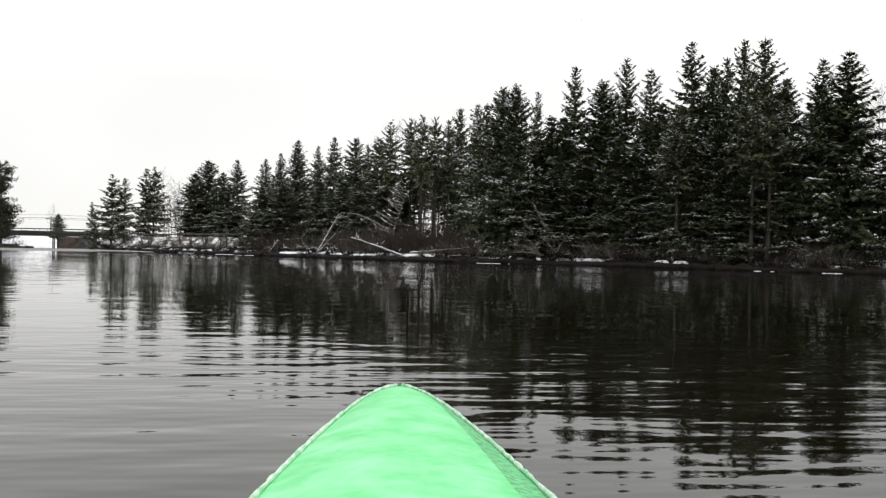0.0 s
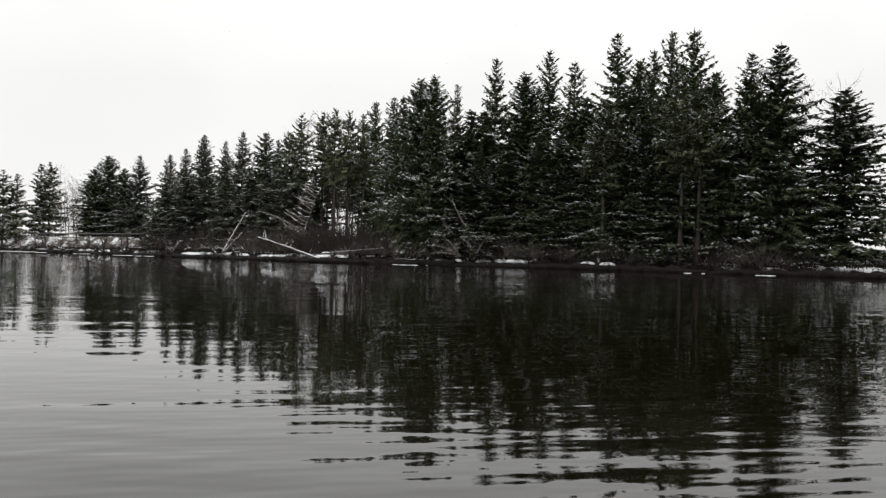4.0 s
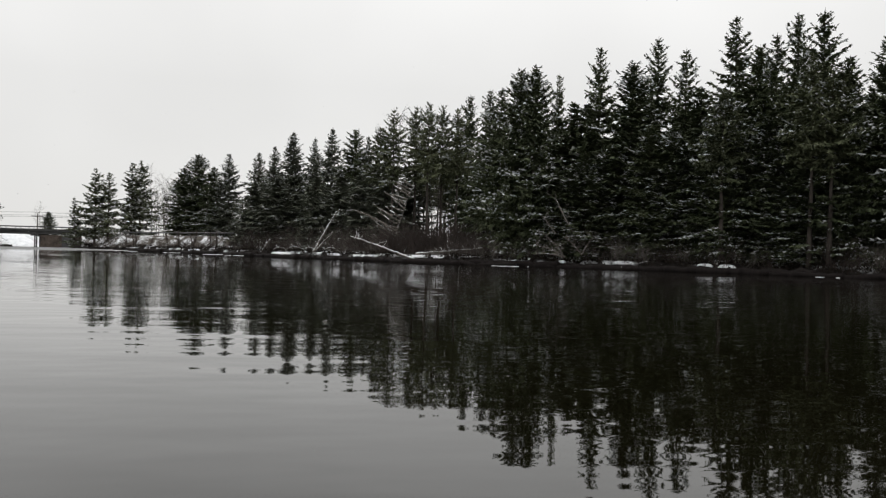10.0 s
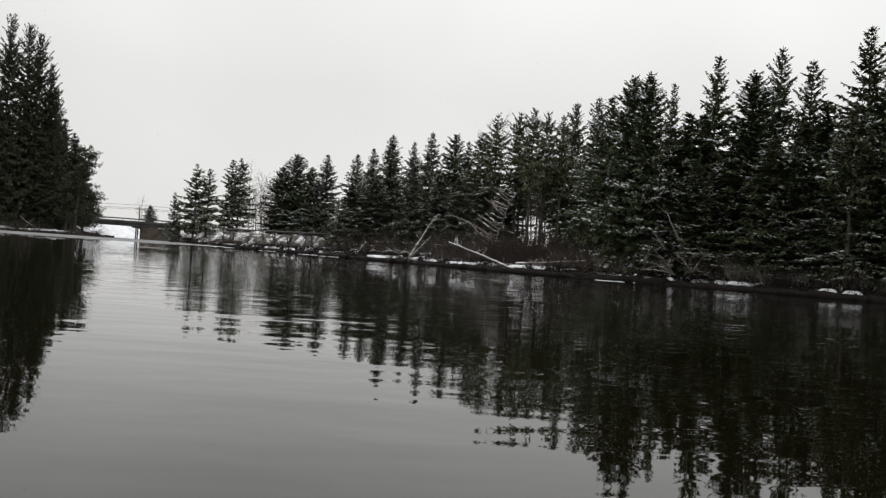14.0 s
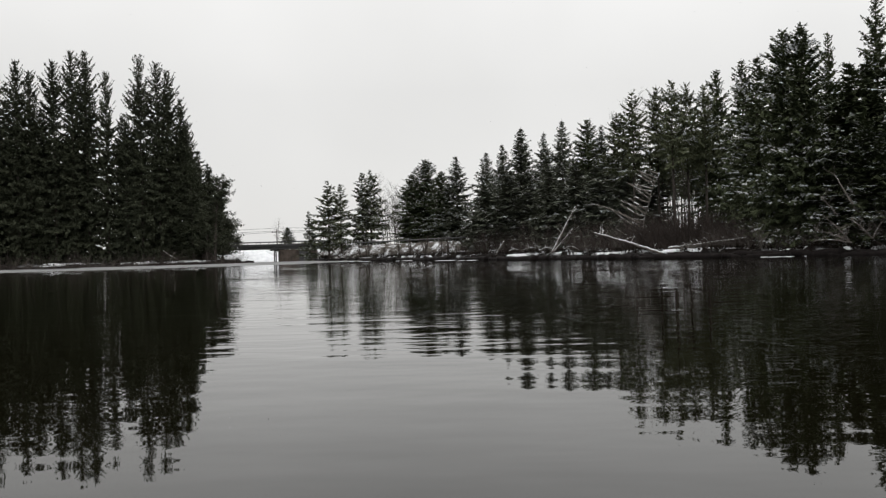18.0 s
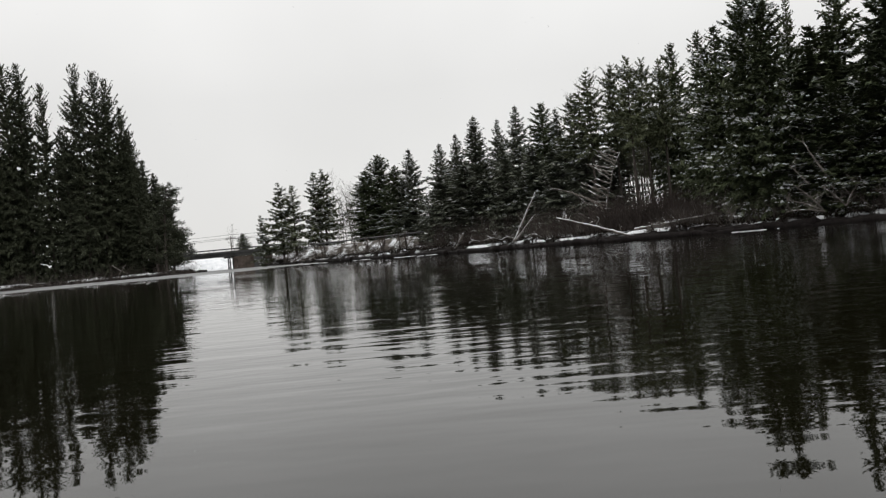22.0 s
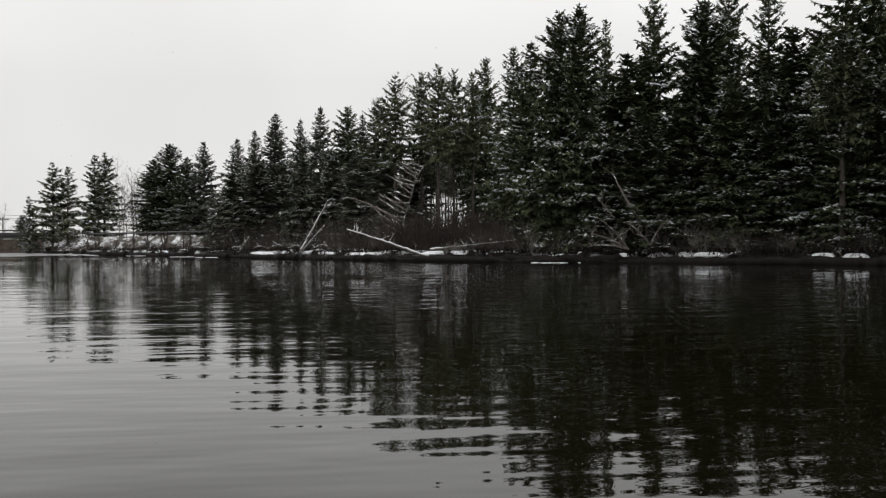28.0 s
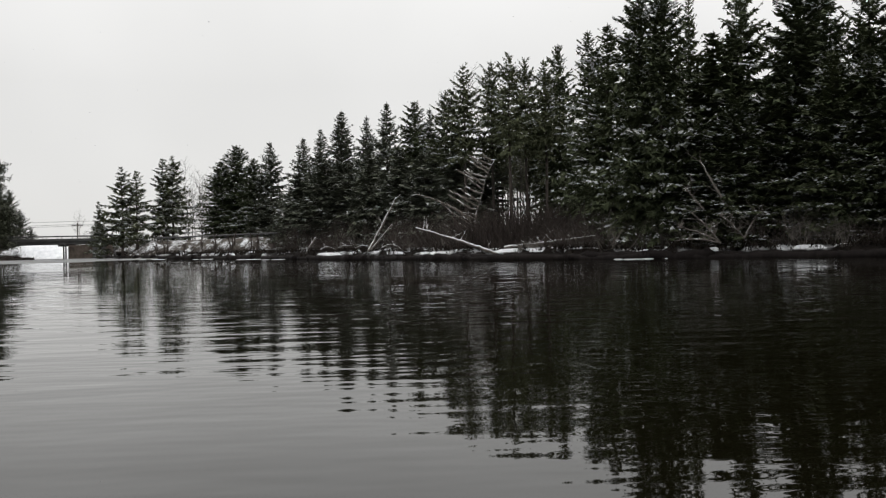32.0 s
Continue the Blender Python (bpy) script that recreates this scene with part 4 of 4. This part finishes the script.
def road_bank(name, a, b, tops, side, label):
    """The raised earth under the road from a to b; side: which way the shore lies."""
    rng = random.Random(19)
    a, b = Vector(a), Vector(b)
    along = (b - a).normalized()
    across = Vector((along.y, -along.x)) * side
    verts, faces = [], []
    cols = max(20, int((b - a).length / 0.7))
    prof = ((3.2, 0.02), (2.5, 0.22), (1.8, 0.48), (1.0, 0.78), (0.4, 0.96), (0.0, 1.0), (-4.5, 1.0), (-7.5, 0.2))
    for i in range(cols + 1):
        f = i / cols
        p, top = a.lerp(b, f), tops[0] + (tops[1] - tops[0]) * f
        # the bank rounds off at the bend
        top *= min(1.0, 0.35 + 0.22 * abs(i - (0 if name.endswith("south") else cols))) if not name.endswith("west") else 1.0
        for o, z in prof:
            q = p + across * (o + rng.uniform(-0.2, 0.2))
            verts.append((q.x, q.y, z * top + rng.uniform(-0.1, 0.1) * (1 if z < 0.95 else 0.2)))
    w = len(prof)
    for i in range(cols):
        for j in range(w - 1):
            faces.append((i * w + j, (i + 1) * w + j, (i + 1) * w + j + 1, i * w + j + 1))
    ob = new(name, mesh_from(name, verts, faces, snowy_bank, True))
    tagged(ob, label, "road bank", kind="structure")


road_bank("road_bank_east", (-29.4, 149.6), (-21.2, 125.3), (2.35, 1.86), 1, "snow-covered earth bank carrying the road to the bridge")
road_bank("road_bank_south", (-21.6, 125.6), (-7.6, 119.0), (1.86, 2.06), 1, "snow-covered earth bank with dark stems below the road")
road_bank("road_bank_west", (-51.6, 149.6), (-112.0, 149.6), (2.35, 2.35), -1, "snow-covered earth bank beyond the bridge")


def guardrail():
    ob = tagged(new("guardrail"), "dark steel guardrail along the snowy road bank", "guardrail")
    a, b = Vector((-28.9, 149.2, 2.35)), Vector((-7.8, 119.4, 2.06))
    ob.matrix_basis = Matrix.Translation(a)
    bend = Vector((-21.0, 125.6, 1.86))
    stops = [a.lerp(bend, i / 5) - a for i in range(5)] + [bend.lerp(b, i / 5) - a for i in range(6)]
    beam = Soup()
    beam.tube([p + Vector((0, 0, 0.36)) for p in stops], [0.085] * len(stops), 6)
    piece("beam", beam.mesh("beam", dark_steel, True), ob)
    for i in range(20):
        f = (i + 0.5) / 2
        at = stops[int(f)].lerp(stops[int(f) + 1], f - int(f))
        piece("post", box_mesh("post", 0.12, 0.12, 0.7, dark_steel, 0.01), ob, place=Matrix.Translation(at + Vector((0.1, 0.1, 0.12))))


guardrail()

# dark stems and low brush on the face of the road bank
bank_rng = random.Random(52)
for i in range(16):
    f = bank_rng.uniform(-0.12, 1.0)
    shrub(-21.6 + 14.0 * f, 125.0 - 6.6 * f - bank_rng.uniform(2.0, 3.6), bank_rng.uniform(0.35, 0.7), False, bank_rng)
for x, y in ((-23.2, 124.6), (-22.2, 122.6), (-24.6, 127.5), (-31.2, 146.0), (-31.8, 147.5)):
    shrub(x, y, 1.1, False, bank_rng)
stem_rng = random.Random(29)
for i in range(16):
    f = stem_rng.uniform(0.0, 0.95)
    x, y = -21.6 + 14.0 * f, 125.2 - 6.6 * f - stem_rng.uniform(1.2, 3.2)
    stem = Soup()
    tall = stem_rng.uniform(1.0, 2.1)
    tip = Vector((stem_rng.uniform(-0.3, 0.3), 0, tall))
    stem.tube([(0, 0, -0.3), tip * 0.5 + Vector((0.05, 0, 0)), tip], [0.09, 0.075, 0.045], 6)
    sapling = tagged(new("sapling"), "short dark leafless sapling on the snowy road bank", "tree", "saplings on the road bank")
    sapling.matrix_basis = pose(x, y, land_z(x, y))
    piece("trunk", stem.mesh("trunk", twig_wood, True), sapling)
    twigs = Soup()
    for q in range(7):
        branching(twigs, stem_rng, tip * stem_rng.uniform(0.4, 1.0), (stem_rng.uniform(-1, 1), stem_rng.uniform(-1, 1), 0.7), stem_rng.uniform(0.3, 0.8), 0.016, 1, 3, 0.5, 3)
    piece("crown", twigs.mesh("crown", twig_wood), sapling)


def utility_pole(x, y, height, label):
    ob = tagged(new("utility_pole"), label, "pole", "power line poles")
    base = land_z(x, y)
    ob.matrix_basis = pose(x, y, base - 0.2)
    soup = Soup()
    soup.tube([(0, 0, 0), (0, 0, height)], [0.16, 0.11], 8)
    piece("mast", soup.mesh("mast", bark, True), ob)
    arm = piece("crossarm", box_mesh("crossarm", 2.2, 0.12, 0.14, bark, 0.01), ob, place=pose(0, -0.15, height - 0.6))
    for dx in (-0.95, -0.4, 0.4, 0.95):
        piece("insulator", box_mesh("insulator", 0.09, 0.09, 0.2, concrete, 0.02), arm, place=pose(dx, 0, 0.17))


utility_pole(-54.5, 214, 8.0, "wooden utility pole with a short crossarm beside the road")
utility_pole(-112.0, 216, 8.0, "wooden utility pole with a short crossarm beside the road")
utility_pole(4.0, 212, 8.0, "wooden utility pole with a short crossarm beside the road")
for name_z, dy in ((6.9, -0.2), (6.3, 0.1), (6.0, 0.0)):
    soup = Soup()
    for a, b in (((-112.0, 216), (-54.5, 214)), ((-54.5, 214), (4.0, 212))):
        soup.tube([(a[0] + (b[0] - a[0]) * i / 12, a[1] + (b[1] - a[1]) * i / 12 + dy, name_z - 2.0 * (i / 12) * (1 - i / 12) * 0.6) for i in range(13)], [0.028] * 13, 4)
    wire = tagged(new("power_cable", soup.mesh("power_cable", cable_black)), "black overhead power cable between the poles", "cable", "power cables")
bare_tree(-53.2, 211, 9.5, 260, "thin leafless tree beside the utility pole")
bare_tree(-66.0, 235, 4.0, 261, "low leafless bushy tree past the bridge")


def shore_alder(x, y, top, seed):
    """The ragged small evergreen that leans out from the opposite bank."""
    rng = random.Random(seed)
    base = land_z(x, y)
    ob = tagged(new("ragged_tree"), "ragged leaning evergreen with tufted boughs over the water", "tree")
    ob.matrix_basis = pose(x, y, base - 0.1)
    h = top - base
    trunk, tufts = Soup(), Soup()
    path = [Vector((0.02 * i * i, -0.05 * i, h * i / 7)) for i in range(8)]
    trunk.tube(path, [0.2 * (1 - 0.11 * i) for i in range(8)], 7)
    for i in range(64):
        u = rng.uniform(0.8, 7.0)
        k = min(6, int(u))
        at = path[k].lerp(path[k + 1], u - k)
        a = rng.uniform(0, 6.28)
        way = Vector((math.cos(a) + 0.35, math.sin(a), rng.uniform(-0.15, 0.55)))
        reach = rng.uniform(1.2, 3.4) * (1.15 - 0.08 * u)
        limb = branching(trunk, rng, at, way, reach, 0.045, 0, 4)
        for q in range(80):
            s = rng.uniform(0.25, 1.0) * 4
            kk = min(3, int(s))
            c = limb[kk].lerp(limb[kk + 1], s - kk) + Vector((rng.gauss(0, 0.2), rng.gauss(0, 0.2), rng.gauss(0, 0.14)))
            d = Vector((rng.uniform(-1, 1), rng.uniform(-1, 1), rng.uniform(-0.4, 0.6))).normalized() * rng.uniform(0.2, 0.46)
            wv = d.cross(Vector((rng.uniform(-1, 1), rng.uniform(-1, 1), 1))).normalized() * 0.07
            tufts.quad(c, c + d * 0.5 + wv, c + d, c + d * 0.5 - wv)
    piece("trunk", trunk.mesh("trunk", bark, True), ob)
    piece("crown", tufts.mesh("crown", needles_shaded), ob)


shore_alder(-42.4, 133.96, 11.4, 500)
shore_alder(-44.0, 135.32, 8.4, 501)
shore_alder(-42.9, 138.72, 6.0, 502)


# ---- the boat, lying still on the water ----
KAYAK_TIP, KAYAK_TURN = (0.46, -5.95), -5.0


def kayak():
    length = 6.0
    ob = tagged(new("kayak"), "bright green plastic kayak with a pale scuffed rim", "kayak")
    ob.matrix_basis = Matrix.Translation((KAYAK_TIP[0], KAYAK_TIP[1], 0)) @ pose(0, 0, 0, 0, 0, KAYAK_TURN) @ Matrix.Diagonal((0.84, 0.84, 1, 1))

    def half(s):
        return max(0.012, min(0.246 * max(s, 0.0) ** 0.57, 0.40, 0.33 * math.sqrt(max(length - s, 0.0))))

    stations = [0.0, 0.01, 0.03, 0.07, 0.13, 0.22, 0.35, 0.45, 0.55, 0.67, 0.8, 0.95, 1.1, 1.27, 1.45, 1.65, 1.78, 1.9, 2.4, 2.9, 3.4, 3.9, 4.3, 4.7, 5.1, 5.45, 5.7, 5.85, 5.94, 5.98, 6.0]
    deck_z = 0.32
    deck_v, hull_v = [], []
    m = 17
    for s in stations:
        w = half(s)
        for k in range(m):
            f = -1 + 2 * k / (m - 1)
            deck_v.append((w * f, -s, deck_z + 0.05 * (1 - f * f) * min(1, s * 2.0)))
        keel = 0.08 - 0.20 * min(1, s / 0.8, (length - s) / 0.8)
        for k in range(m):
            a = math.pi * k / (m - 1)
            hull_v.append((-w * math.cos(a) * (1.0 + 0.05 * math.sin(a)), -s + (0.08 * (1 - s / 0.5) if s < 0.5 else 0) * math.sin(a) * -1,
                           deck_z - (deck_z - keel) * math.sin(a) ** 0.8))

    def skin(verts, skip=()):
        out = []
        for i in range(len(stations) - 1):
            for k in range(m - 1):
                if (i, k) not in skip:
                    a = i * m + k
                    out.append((a, a + 1, a + m + 1, a + m))
        return out

    hole = {(i, k) for i in range(len(stations)) for k in range(m) if 3.8 < stations[i] < 5.1 and 2 <= k <= 13}
    worn = {(i, k) for i in range(4, len(stations) - 6) for k in (m - 3, m - 2)}
    piece("deck", mesh_from("deck", deck_v, skin(deck_v, hole | worn), hull_green, True), ob)
    band = [(i * m + k, i * m + k + 1, (i + 1) * m + k + 1, (i + 1) * m + k) for i, k in sorted(worn - hole)]
    piece("worn_edge", mesh_from("worn_edge", deck_v, band, scuffed_green, True), ob, "darker scuffed green edge")
    piece("hull", mesh_from("hull", hull_v, skin(hull_v), hull_green, True), ob)
    for sg in (-1, 1):
        rim = Soup()
        rim_rng = random.Random(4 + sg)
        fine = [a + (b - a) * q / 4 for a, b in zip(stations, stations[1:]) for q in range(4)] + [length]
        rim.tube([(sg * (half(s) + 0.002), -s, deck_z + 0.004) for s in fine], [rim_rng.uniform(0.005, 0.0095) for _ in fine], 6)
        piece("rim", rim.mesh("rim", rim_white, True), ob, "pale scuffed plastic rim")
    ring = Soup()
    ring.tube([(0.30 * math.cos(a), -4.56 + 0.70 * math.sin(a), deck_z + 0.06) for a in [2 * math.pi * i / 24 for i in range(25)]], [0.022] * 25, 6)
    piece("coaming", ring.mesh("coaming", seat_black, True), ob, "black cockpit rim")
    piece("seat", box_mesh("seat", 0.42, 0.45, 0.06, seat_black, 0.025), ob, "black moulded seat", pose(0, -4.8, 0.02))
    piece("backrest", box_mesh("backrest", 0.40, 0.06, 0.30, seat_black, 0.025), ob, "black moulded backrest", pose(0, -5.08, 0.18, 12))


kayak()


# ---- snow in the air ----
def falling_snow():
    rng = random.Random(88)
    soup = Soup()
    for i in range(700):
        x, y, z = rng.uniform(-26, 26), rng.uniform(-6, 62), rng.uniform(0.4, 11)
        if abs(x) < 2.6 and y < 22 and z < 3.5:
            continue
        at, r = Vector((x, y, z)), rng.uniform(0.005, 0.011)
        ring = []
        for k in range(5):
            a = 2 * math.pi * k / 5 + rng.uniform(-0.3, 0.3)
            ring.append(at + Vector((math.cos(a) * r * rng.uniform(0.6, 1.2), rng.uniform(-0.4, 0.4) * r, math.sin(a) * r * rng.uniform(0.6, 1.2))))
        front, back = at - Vector((0, r * 0.6, 0)), at + Vector((0, r * 0.6, 0))
        for k in range(5):
            soup.tri(front, ring[k], ring[(k + 1) % 5])
            soup.tri(back, ring[(k + 1) % 5], ring[k])
    tagged(new("falling_snow", soup.mesh("falling_snow", snow)), "sparse white snowflakes drifting in the air over the lake", "snow", kind="stuff")


falling_snow()
